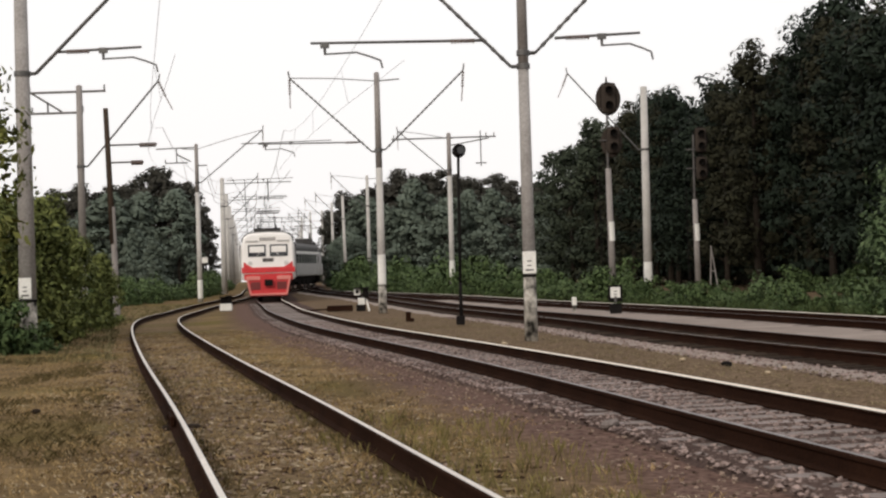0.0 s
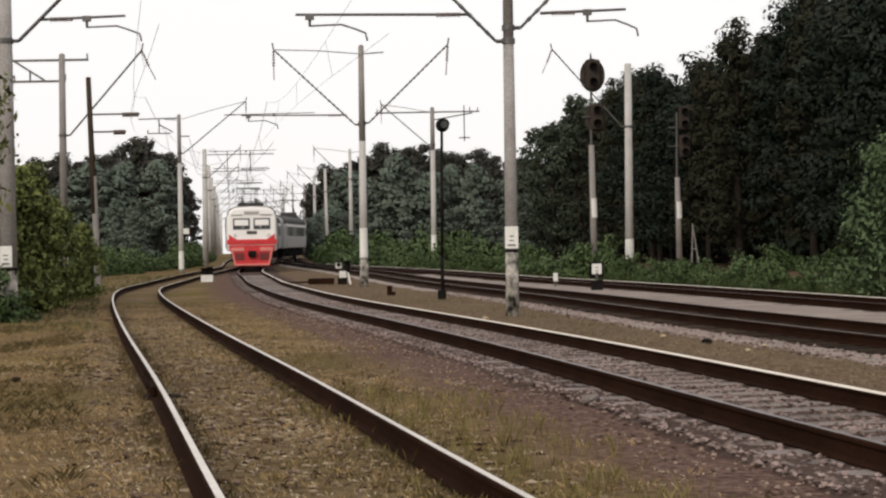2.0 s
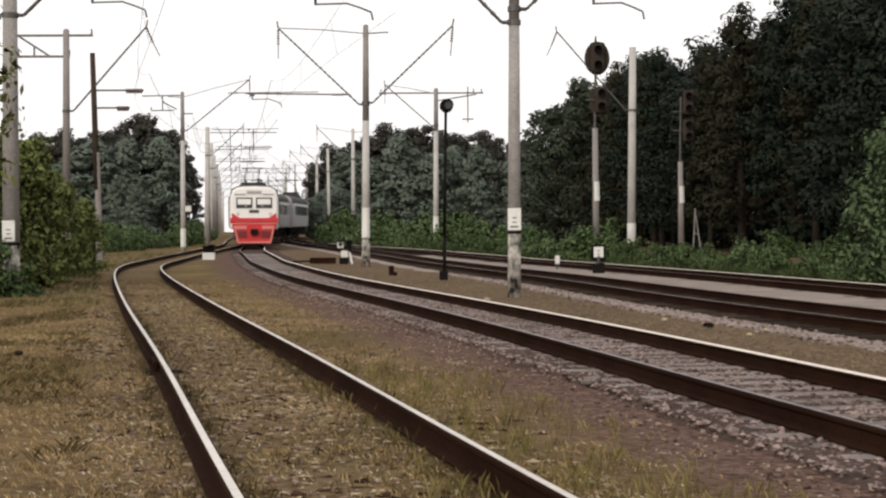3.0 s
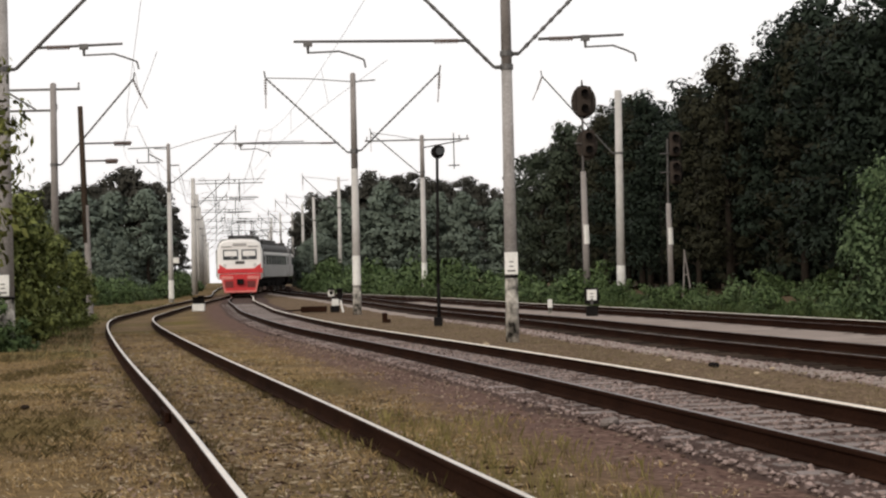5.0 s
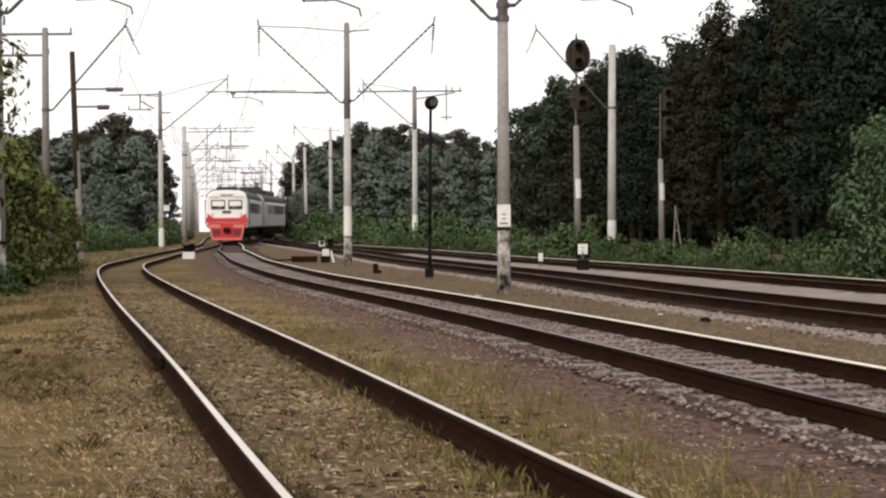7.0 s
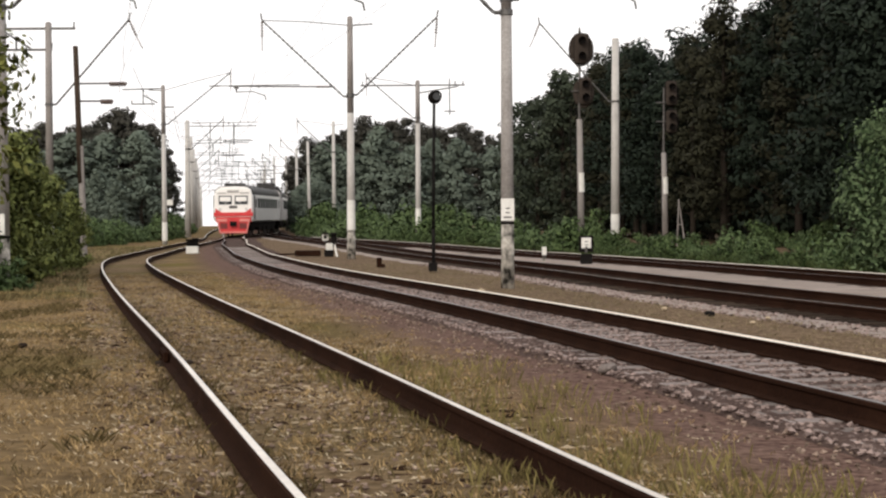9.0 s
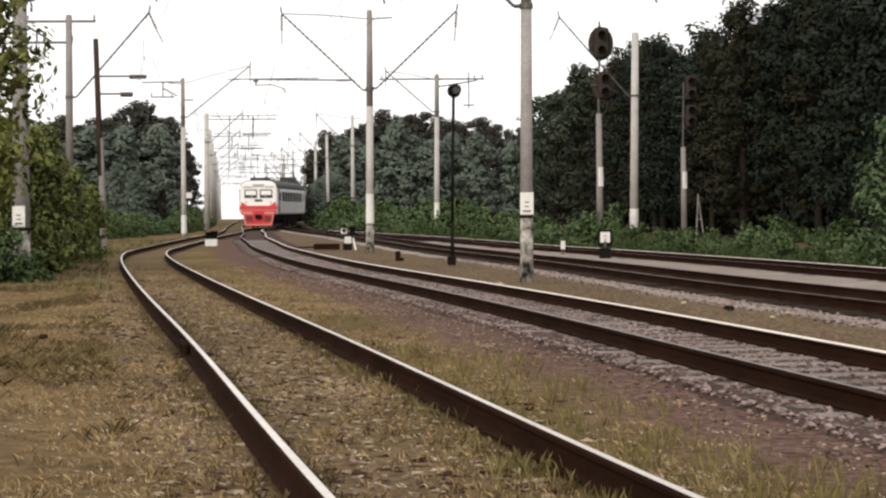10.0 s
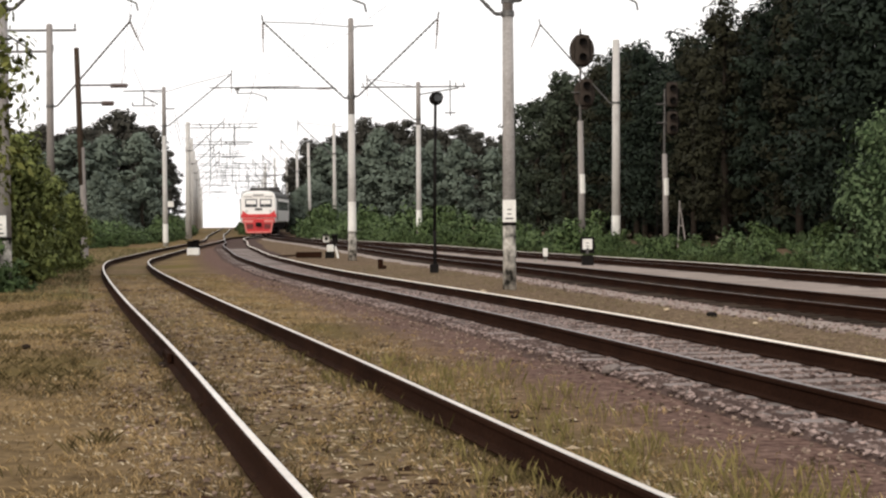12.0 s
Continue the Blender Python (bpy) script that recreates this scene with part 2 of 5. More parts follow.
def stations(y0, y1):
    y, out = y0, []
    while y < y1:
        out.append(y)
        y += 0.6 if y < 30 else 1.2 if y < 80 else 2.5
    return out + [y1]


RAIL_SECTION = [(-0.075, 0.0), (-0.075, 0.012), (-0.012, 0.032), (-0.009, 0.125), (-0.036, 0.138), (-0.037, 0.163), (-0.024, 0.175), (0.024, 0.175), (0.037, 0.163), (0.036, 0.138), (0.009, 0.125), (0.012, 0.032), (0.075, 0.012), (0.075, 0.0)]


def rail(line, side, y0, y1, parent, head):
    bm = bmesh.new()
    rings = []
    for y in stations(y0, y1):
        ring = []
        for u, w in RAIL_SECTION:
            ring.append(bm.verts.new(line.point(y, side * 0.795 + u, w)))
        rings.append(ring)
    n = len(RAIL_SECTION)
    for a, b in zip(rings[:-1], rings[1:]):
        for i in range(n):
            j = (i + 1) % n
            f = bm.faces.new((a[i], a[j], b[j], b[i]))
            if i == 6 or (head is RAIL_PALE and i in (5, 7)):
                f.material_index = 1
    bm.faces.new(rings[0])
    bm.faces.new(rings[-1])
    bmesh.ops.recalc_face_normals(bm, faces=bm.faces)
    return part("rail", bm, [RUST, head], parent)


def strip(name, line, y0, y1, prof, material, label):
    """A long bed along a track with the given cross-section (offset, height)."""
    bm = bmesh.new()
    rings = []
    rnd = random.Random(3)
    for y in stations(y0, y1):
        rings.append([bm.verts.new(line.point(y, u + (rnd.uniform(-0.12, 0.12) if k in (0, len(prof) - 1) else 0), w)) for k, (u, w) in enumerate(prof)])
    for a, b in zip(rings[:-1], rings[1:]):
        for i in range(len(prof) - 1):
            bm.faces.new((a[i], a[i + 1], b[i + 1], b[i]))
    bmesh.ops.recalc_face_normals(bm, faces=bm.faces)
    ob = link_mesh(name, bm, material)
    return tagged(ob, label, "ballast", kind="structure")


def near_track(x, y):
    best = 99.0
    for line, nm in TRACKS:
        if line.y[0] <= y <= line.y[-1]:
            d = abs(x - line.at(y)) / math.hypot(1, line.slope(y))
            best = min(best, d)
    return best


# ground: one sheet to the horizon, finer near the camera
def build_ground():
    xs = sorted(set([-1500, -900, -500, -300, -180, -120, -80, -60, -48] + [round(-40 + 1.0 * i, 2) for i in range(24)] + [round(-16 + 0.4 * i, 2) for i in range(80)] + [round(16 + i * 1.0, 2) for i in range(25)] + [48, 60, 80, 120, 180, 300, 500, 900, 1500]))
    ys = [-200, -120, -60, -30, -15, -6] + [round(0.4 * i, 2) for i in range(0, 120)] + [48 + 1.0 * i for i in range(0, 60)] + [108 + 3.0 * i for i in range(0, 40)] + [240, 270, 320, 400, 520, 700, 1000, 1500, 2500]
    verts, faces, grav, stony = [], [], [], []
    for y in ys:
        for x in xs:
            n1 = noise.noise(Vector((x * 0.35, y * 0.35, 0))) * 0.05 + noise.noise(Vector((x * 1.7, y * 1.7, 3))) * 0.022
            d = near_track(x, y) if -30 < y < 330 and -60 < x < 60 else 99
            calm = min(1.0, max(0.0, (d - 0.5) / 2.0))
            left = x - SIDING.at(min(max(y, -30), 330)) if -30 < y < 330 else -9
            bank = 0.10 * max(0.0, min(1.0, (-left - 2.0) / 5.0))
            verts.append((x, y, rise(y) - 0.035 - (0.03 if d < 2.2 and x > MAIN.at(min(max(y, -30), 330)) - 2.2 else 0.0) + n1 * (0.35 + 0.65 * calm) + bank))
            g, st = 0.0, 0.0
            if -30 < y < 330 and -60 < x < 60:
                dm = abs(x - MAIN.at(y)) / math.hypot(1, MAIN.slope(y))
                ds = abs(x - SIDING.at(y)) / math.hypot(1, SIDING.slope(y))
                g = max(0.0, 1 - max(0.0, dm - 1.9) / 1.5) * 0.9
                st = 0.45 * max(0.0, 1 - max(0.0, ds - 0.9) / 0.9)
                if x > MAIN.at(y):
                    g, st = g * 0.4, 0.8
            grav.append(g)
            stony.append(st)
    nx = len(xs)
    for j in range(len(ys) - 1):
        for i in range(nx - 1):
            a = j * nx + i
            faces.append((a, a + 1, a + nx + 1, a + nx))
    me = bpy.data.meshes.new("ground")
    me.from_pydata(verts, [], faces)
    at = me.attributes.new("gravel", "FLOAT", "POINT")
    at.data.foreach_set("value", grav)
    at2 = me.attributes.new("stony", "FLOAT", "POINT")
    at2.data.foreach_set("value", stony)
    for f in me.polygons:
        f.use_smooth = True
    m = mat("dry_meadow", (0.033, 0.021, 0.0102), (0.255, 0.177, 0.092), 0.5, 7.0, 0.95, 0, 0.8, 0.55, dist=0.06)
    n, l = m.node_tree.nodes, m.node_tree.links
    p = n["Principled BSDF"]
    base = p.inputs["Base Color"].links[0].from_socket
    tc = n["Texture Coordinate"]
    green = n.new("ShaderNodeTexNoise")
    green.inputs["Scale"].default_value = 0.16
    green.inputs["Detail"].default_value = 3
    l.new(tc.outputs["Object"], green.inputs["Vector"])
    gr = n.new("ShaderNodeValToRGB")
    gr.color_ramp.elements[0].position = 0.48
    gr.color_ramp.elements[1].position = 0.66
    l.new(green.outputs["Fac"], gr.inputs[0])
    mix1 = n.new("ShaderNodeMix")
    mix1.data_type = "RGBA"
    l.new(gr.outputs[0], mix1.inputs[0])
    l.new(base, mix1.inputs[6])
    mix1.inputs[7].default_value = (0.105, 0.084, 0.023, 1)
    soil = n.new("ShaderNodeTexNoise")
    soil.inputs["Scale"].default_value = 14
    soil.inputs["Detail"].default_value = 6
    l.new(tc.outputs["Object"], soil.inputs["Vector"])
    sr = n.new("ShaderNodeValToRGB")
    sr.color_ramp.elements[0].position = 0.35
    sr.color_ramp.elements[1].position = 0.68
    sr.color_ramp.elements[0].color = (0.060, 0.034, 0.028, 1)
    sr.color_ramp.elements[1].color = (0.172, 0.112, 0.088, 1)
    l.new(soil.outputs["Fac"], sr.inputs[0])
    av = n.new("ShaderNodeAttribute")
    av.attribute_name = "gravel"
    edge = n.new("ShaderNodeMath")
    edge.operation = "MULTIPLY_ADD"
    edge.inputs[1].default_value = 1.5
    l.new(av.outputs["Fac"], edge.inputs[0])
    sub = n.new("ShaderNodeMath")
    sub.operation = "SUBTRACT"
    sub.inputs[1].default_value = 0.75
    l.new(green.outputs["Fac"], sub.inputs[0])
    l.new(sub.outputs[0], edge.inputs[2])
    edge.use_clamp = True
    mix2 = n.new("ShaderNodeMix")
    mix2.data_type = "RGBA"
    l.new(edge.outputs[0], mix2.inputs[0])
    l.new(mix1.outputs[2], mix2.inputs[6])
    l.new(sr.outputs[0], mix2.inputs[7])
    sr2 = n.new("ShaderNodeValToRGB")
    sr2.color_ramp.elements[0].position = 0.35
    sr2.color_ramp.elements[1].position = 0.68
    sr2.color_ramp.elements[0].color = (0.050, 0.033, 0.021, 1)
    sr2.color_ramp.elements[1].color = (0.205, 0.148, 0.102, 1)
    l.new(soil.outputs["Fac"], sr2.inputs[0])
    av2 = n.new("ShaderNodeAttribute")
    av2.attribute_name = "stony"
    mix3 = n.new("ShaderNodeMix")
    mix3.data_type = "RGBA"
    l.new(av2.outputs["Fac"], mix3.inputs[0])
    l.new(mix2.outputs[2], mix3.inputs[6])
    l.new(sr2.outputs[0], mix3.inputs[7])
    l.new(mix3.outputs[2], p.inputs["Base Color"])
    me.materials.append(m)
    return tagged(new("ground", me), "dry brown grass ground with bare reddish soil", "ground", kind="structure")


build_ground()
strip("ballast_bed", MAIN, -25, 300, [(-1.55, -0.13), (-1.38, -0.05), (-1.2, -0.002), (-0.9, -0.012), (0.9, -0.012), (1.25, -0.002), (1.75, -0.045), (2.3, -0.13)], BED, "purple-grey crushed stone bed under the main track")
strip("ballast_bed", THIRD, -25, 172, [(-1.35, -0.03), (-1.25, -0.012), (1.25, -0.012), (1.4, -0.05)], BED_DARK, "dark oil-stained stone bed under the further track")
strip("ballast_shoulder", THIRD, -25, 172, [(-2.0, -0.10), (-1.75, -0.03), (-1.33, -0.02)], GRAVEL, "pale stone shoulder of the further track")
strip("gravel_strip", THIRD, -25, 92, [(1.2, -0.02), (2.3, 0.0), (4.15, 0.01)], GRAVEL, "pale grey gravel strip between the two further tracks")
strip("ballast_bed", FOURTH, -25, 132, [(-1.0, -0.06), (-0.85, -0.012), (1.3, -0.012), (1.9, -0.09)], BED_DARK, "dark stone bed under the outermost track")


def build_track(line, y0, y1, label, sleeper_span, spacing, material, top, length):
    t = thing("railway_track", 0, 0, 0, label, "railway track", "railway tracks")
    # main and fourth tracks: right head much paler than the left one
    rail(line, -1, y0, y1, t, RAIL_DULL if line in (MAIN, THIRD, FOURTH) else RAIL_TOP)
    rail(line, 1, y0, y1, t, RAIL_TOP if line is SIDING else RAIL_PALE if line in (MAIN, FOURTH) else RAIL_DULL)
    if sleeper_span:
        bm = bmesh.new()
        box(bm, -length / 2, length / 2, -0.12, 0.12, -0.16, 0.0, bevel=0.02)
        me = bpy.data.meshes.new("sleeper")
        bm.to_mesh(me)
        bm.free()
        me.materials.append(material)
        rnd = random.Random(7)
        y = sleeper_span[0]
        while y < sleeper_span[1]:
            p = line.point(y, rnd.uniform(-0.03, 0.03), top + rnd.uniform(-0.008, 0.004))
            share("sleeper", me, t, Matrix.Translation(p) @ pose(0, 0, 0, 0, 0, math.degrees(-math.atan(line.slope(y))) + rnd.uniform(-1, 1)))
            y += spacing / math.hypot(1, line.slope(y))
    return t


siding = build_track(SIDING, -25, 320, "rusty siding track with shiny rail heads sunk in dry grass", (6, 40), 0.55, WOOD, -0.048, 2.6)
# rail joint on the siding: a fishplate each side and a tie end
for u in (-0.05, 0.05):
    bm = bmesh.new()
    box(bm, u - 0.022, u + 0.022, -0.4, 0.4, 0.035, 0.135, bevel=0.008)
    for y in (-0.3, -0.1, 0.1, 0.3):
        tube(bm, (u - 0.03, y, 0.085), (u + 0.03, y, 0.085), 0.018, seg=6)
    jp = part("fishplate", bm, RUST, siding, "bolted rusty fishplate")
    jp.matrix_basis = Matrix.Translation(SIDING.point(17.1, -0.795, 0)) @ pose(0, 0, 0, 0, 0, math.degrees(-math.atan(SIDING.slope(17.1))))
bm = bmesh.new()
box(bm, -0.14, 0.26, -0.11, 0.11, -0.12, 0.01, bevel=0.02)
jt = part("joint_tie", bm, WOOD, siding, "dark timber tie end under the joint")
jt.matrix_basis = Matrix.Translation(SIDING.point(17.1, -0.795, 0)) @ pose(0, 0, 0, 0, 0, math.degrees(-math.atan(SIDING.slope(17.1))))
build_track(MAIN, -25, 320, "main line track with polished rails on stone ballast", (4, 100), 0.55, SLEEPER, -0.003, 2.5)
build_track(THIRD, -25, 172, "further parallel track with rusty rails on wooden sleepers", (14, 100), 0.55, WOOD, 0.012, 2.6)
build_track(FOURTH, -25, 132, "outermost track with rusty rails beside the bushes", (22, 90), 0.55, WOOD, 0.010, 2.6)


# ---- catenary masts ----
def mast(x, y, top, r_base=0.21, r_top=0.145, lean=(0.0, 0.0), arms=(), regs=(), bars=(), struts=(), plate=0.0, board=0.0, shaft=None, white_to=0.0, dark_from=99.0, dark_low=0.0, label="", group="catenary masts"):
    """Tapered concrete mast. arms: (tip dx, heel z, tip z, tie?); regs: (x0, x1, z, steady dx); bars: (x0, x1, z)."""
    z0 = rise(y) - 0.05
    t = thing("catenary_mast", x, y, z0, label or "pale grey tapered concrete railway mast with steel brackets", "railway mast", group)
    h = top - z0

    def axis(z):
        return Vector((lean[0] * z / h, lean[1] * z / h, z))

    def r(z):
        return r_base + (r_top - r_base) * z / h
    dk = min(max(dark_from - z0, 0.2), h)
    bm = bmesh.new()
    tube(bm, axis(dark_low), axis(dk), r(dark_low), r(dk), 20)
    part("pole", bm, shaft or CONCRETE, t, smooth=True)
    if dark_low:
        bm = bmesh.new()
        tube(bm, axis(0), axis(dark_low), r(0) - 0.003, r(dark_low) - 0.003, 20)
        part("pole_foot", bm, CONCRETE_MID, t, "dirty stained lower shaft", smooth=True)
    if dk < h:
        bm = bmesh.new()
        tube(bm, axis(dk), axis(h), r(dk), r(h), 20)
        tube(bm, axis(h), axis(h + 0.05), r(h) * 0.9, r(h) * 0.5, 20)
        part("pole_top", bm, CONCRETE_DARK, t, "darker weathered upper shaft", smooth=True)
    if white_to:
        bm = bmesh.new()
        tube(bm, axis(white_to[0]), axis(white_to[1]), r(white_to[0]) + 0.004, r(white_to[1]) + 0.004, 20, caps=False)
        part("painted_band", bm, WHITEWASH, t, "whitewashed band", smooth=True)
    for dx, heel, tip, tie, *hang in arms:
        heel, tip = heel - z0, tip - z0
        hang = hang[0] if hang else 0.0
        s = 1 if dx > 0 else -1
        a = axis(heel) + Vector((s * (r(heel) + 0.16), 0, 0))
        b = axis(heel) + Vector((dx, 0, tip - heel))
        bm = bmesh.new()
        tube(bm, axis(heel) + Vector((s * r(heel) * 0.7, 0, 0)), a, 0.045)
        tube(bm, axis(heel) - Vector((0, 0, 0.06)), axis(heel) + Vector((0, 0, 0.06)), r(heel) + 0.03, seg=16)
        for off in (-0.055, 0.055):
            tube(bm, a + Vector((0, off, 0)), b + Vector((0, off, 0)), 0.030, seg=6)
        for i in range(1, 19):
            c = a.lerp(b, i / 19)
            d = (b - a).normalized() * 0.05
            tube(bm, c - d, c + d, 0.046, seg=6)
        tube(bm, b, b + Vector((s * 0.05, 0, 0.3)), 0.035)
        part("bracket_arm", bm, STEEL_GREY, t)
        bm = bmesh.new()
        insulator(bm, b + Vector((0, 0, -0.05)), b + Vector((hang * 0.5, 0, -0.75)), 0.075, 6)
        tube(bm, b + Vector((hang * 0.5, 0, -0.75)), b + Vector((hang, 0, -1.35)), 0.024, seg=6)
        part("insulator", bm, PORCELAIN, t)
        if tie:
            bm = bmesh.new()
            top_at = axis(h - 0.35)
            bent(bm, [b, b.lerp(top_at, 0.5) + Vector((0, 0, 0.05)), top_at], 0.022)
            tube(bm, top_at, top_at + Vector((-s * 1.0, 0, 0.06)), 0.03, seg=6)
            part("tie_rod", bm, STEEL_GREY, t)
    for x0, x1, z, sdx in regs:
        z -= z0
        s = 1 if x1 > x0 else -1
        bm = bmesh.new()
        tube(bm, (x0, 0, z), (x1, 0, z + 0.06), 0.036, 0.030)
        e = Vector((x1 - s * 0.32 if s < 0 else x0 + 0.55 * (x1 - x0), 0, z + 0.02))
        box(bm, e.x - 0.10, e.x + 0.10, -0.05, 0.05, z - 0.06, z + 0.07)
        tube(bm, e, e + Vector((0, 0, -0.24)), 0.045, 0.03, seg=6)
        part("registration_arm", bm, STEEL_GREY, t)
        bm = bmesh.new()
        insulator(bm, (x0 + s * 0.25, 0, z), (x0 + s * 0.80, 0, z), 0.062, 8)
        part("insulator", bm, PORCELAIN, t)
        if sdx:
            f = e + Vector((0, 0, -0.22))
            bm = bmesh.new()
            bent(bm, [f, f + Vector((sdx * 0.55, 0, 0.02)), f + Vector((sdx * 0.78, 0, -0.08)), f + Vector((sdx * 0.97, 0, -0.18)), f + Vector((sdx, 0, -0.36))], 0.022)
            part("steady_arm", bm, STEEL_GREY, t)
    for x0, x1, z in bars:
        bm = bmesh.new()
        z -= z0
        box(bm, x0, x1, -0.05, 0.05, z - 0.05, z + 0.05)
        for e in (x0, x1):
            insulator(bm, (e * 0.96, 0, z + 0.05), (e * 0.96, 0, z + 0.3), 0.06, 3)
        part("crossbar", bm, STEEL_GREY, t)
    for (x0, za), (x1, zb) in struts:
        bm = bmesh.new()
        tube(bm, (x0, 0, za - z0), (x1, 0, zb - z0), 0.045, seg=6)
        part("strut", bm, STEEL_GREY, t)
    if plate:
        rp = r(plate) + 0.02
        bm = bmesh.new()
        box(bm, -0.15, 0.15, -rp - 0.02, -rp, plate - 0.26, plate + 0.24, bevel=0.004)
        p = part("sign_plate", bm, WHITEWASH, t, "white enamel plate with dark bars")
        bm = bmesh.new()
        box(bm, -0.09, 0.09, -rp - 0.026, -rp - 0.02, plate - 0.20, plate - 0.165)
        part("dark_bar", bm, STEEL_DARK, p)
        for bz in (-0.08, 0.02):
            bm = bmesh.new()
            box(bm, -0.05, 0.05, -rp - 0.026, -rp - 0.02, plate + bz - 0.012, plate + bz + 0.012)
            part("dark_bar", bm, STEEL_DARK, p)
        bm = bmesh.new()
        tube(bm, axis(plate - 0.34), axis(plate - 0.285), rp - 0.010, rp - 0.010, 20)
        part("dark_band", bm, BLACK, t)
    if board:
        bm = bmesh.new()
        rb = r(board)
        box(bm, rb, rb + 0.42, -0.03, 0.0, board - 0.2, board + 0.2, bevel=0.006)
        tube(bm, (0, -0.01, board), (rb + 0.1, -0.01, board), 0.02, seg=6)
        part("sign_board", bm, WHITEWASH, t, "small white board")
    return t


mast(1.94, 35.9, 10.2, 0.155, 0.10, (0.03, 0), arms=((-3.95, 6.22, 10.0, True), (3.9, 6.52, 10.1, True)), regs=((-0.82, -4.80, 6.84, 1.3), (0.75, 2.70, 6.84, 1.15)), plate=1.82, dark_low=1.48, dark_from=6.2, shaft=CONCRETE_WORN, label="pale concrete mast with white plate and two steel bracket arms")
mast(-2.74, 70, 10.6, 0.19, 0.12, (0.04, 0), arms=((-3.85, 7.13, 10.5, True), (3.85, 7.2, 10.6, False, -0.1)), regs=((-0.65, -5.3, 7.56, 1.3),), white_to=(1.3, 2.6), dark_low=1.25, dark_from=6.4)
mast(-10.0, 38, 10.2, 0.215, 0.145, (0.02, 0), arms=((3.9, 6.7, 10.2, True),), regs=((0.85, 2.9, 7.2, 1.3),), plate=1.6, dark_low=1.3, dark_from=9.4, shaft=CONCRETE_WORN, label="concrete mast half hidden by green leaves")
mast(-16.4, 72, 10.7, 0.19, 0.14, (0.05, 0), arms=((3.65, 7.03, 10.85, False, 0.6),), bars=((-2.3, 1.25, 10.45), (-2.2, 0.2, 9.5)), struts=(((-2.1, 10.42), (-0.75, 9.55)), ((-1.4, 10.0), (-1.4, 9.5))), dark_from=3.0, label="grey concrete mast rising out of the bushes")
mast(11.35, 88, 11.7, 0.25, 0.19, (0.1, 0), arms=((-4.2, 8.2, 12.6, False, -0.55),), white_to=(0.8, 1.9), label="bright concrete mast in front of the dark forest")
mast(0.6, 112, 11.6, 0.2, 0.15, (0.05, 0), arms=((-3.6, 9.0, 11.9, True),), bars=((-4.0, 3.4, 11.3),), struts=(((0.1, 10.75), (2.9, 11.2)), ((2.3, 11.3), (2.3, 9.2)), ((1.9, 9.45), (2.7, 9.45)), ((2.3, 11.3), (2.3, 11.75)), ((2.7, 11.3), (2.7, 11.6))), white_to=(1.0, 2.4), dark_from=8.6)
mast(-17.26, 112, 11.4, 0.19, 0.13, (0.0, 0), arms=((4.75, 8.7, 12.3, True),), regs=((3.2, 9.6, 11.35, 0),), struts=(((-2.85, 11.15), (0, 11.2)), ((-1.4, 11.15), (-1.4, 10.15)), ((-2.2, 10.13), (-0.6, 10.13)), ((-2.2, 10.13), (-2.2, 10.4)), ((0.1, 9.9), (0.75, 9.9)), ((-1.4, 10.75), (-0.4, 10.2))), board=3.0, white_to=(0.3, 1.6), dark_from=8.0)
mast(-7.0, 150, 11.3, 0.2, 0.14, (0.0, 0), arms=((-3.4, 8.4, 11.4, True),), white_to=(1.5, 2.6))
mast(-10.8, 175, 10.8, 0.19, 0.14, (-0.15, 0), arms=((-3.0, 8.2, 11.0, True),))
mast(-13.2, 190, 10.8, 0.2, 0.14, (0.0, 0), arms=((-3.2, 8.2, 11.2, True),), regs=((-0.6, -4.2, 8.6, 0),))
mast(-16.3, 215, 11.0, 0.2, 0.14, (0.0, 0), arms=((-3.2, 8.2, 11.2, True),), regs=((-0.6, -4.2, 8.6, 0),))
for k, (mx, my) in enumerate(((-20.8, 150), (-24.5, 180), (-28.2, 210), (-31.8, 240), (-35.5, 270), (-39.2, 300), (-45.5, 350), (-54.0, 420))):
    mast(mx, my, 11.5 + 0.004 * (my - 150), 0.30, 0.20, (0.05, 0), arms=((3.4, 8.8, 11.6, False),), regs=((0.5, 6.8, 11.25, 0),), struts=(((0.3, 10.95), (6.6, 10.95)), ((2.2, 11.25), (2.2, 9.6)), ((4.4, 11.25), (4.4, 9.2)), ((3.4, 9.5), (6.2, 9.55))), label="distant concrete mast in a row along the line")
for mx, my in ((-19.3, 232), (-22.2, 250), (-25.5, 285), (-29.0, 320), (-34.2, 370), (-40.0, 430)):
    mast(mx, my, 11.6, 0.2, 0.14, arms=((-3.2, 8.4, 11.4, True),), regs=((-0.6, -4.4, 8.9, 0),), struts=(((-0.2, 10.9), (-6.2, 10.9)), ((-2.8, 10.9), (-2.8, 9.0)), ((-5.2, 10.9), (-5.2, 8.4))), label="distant concrete mast in a row along the line")


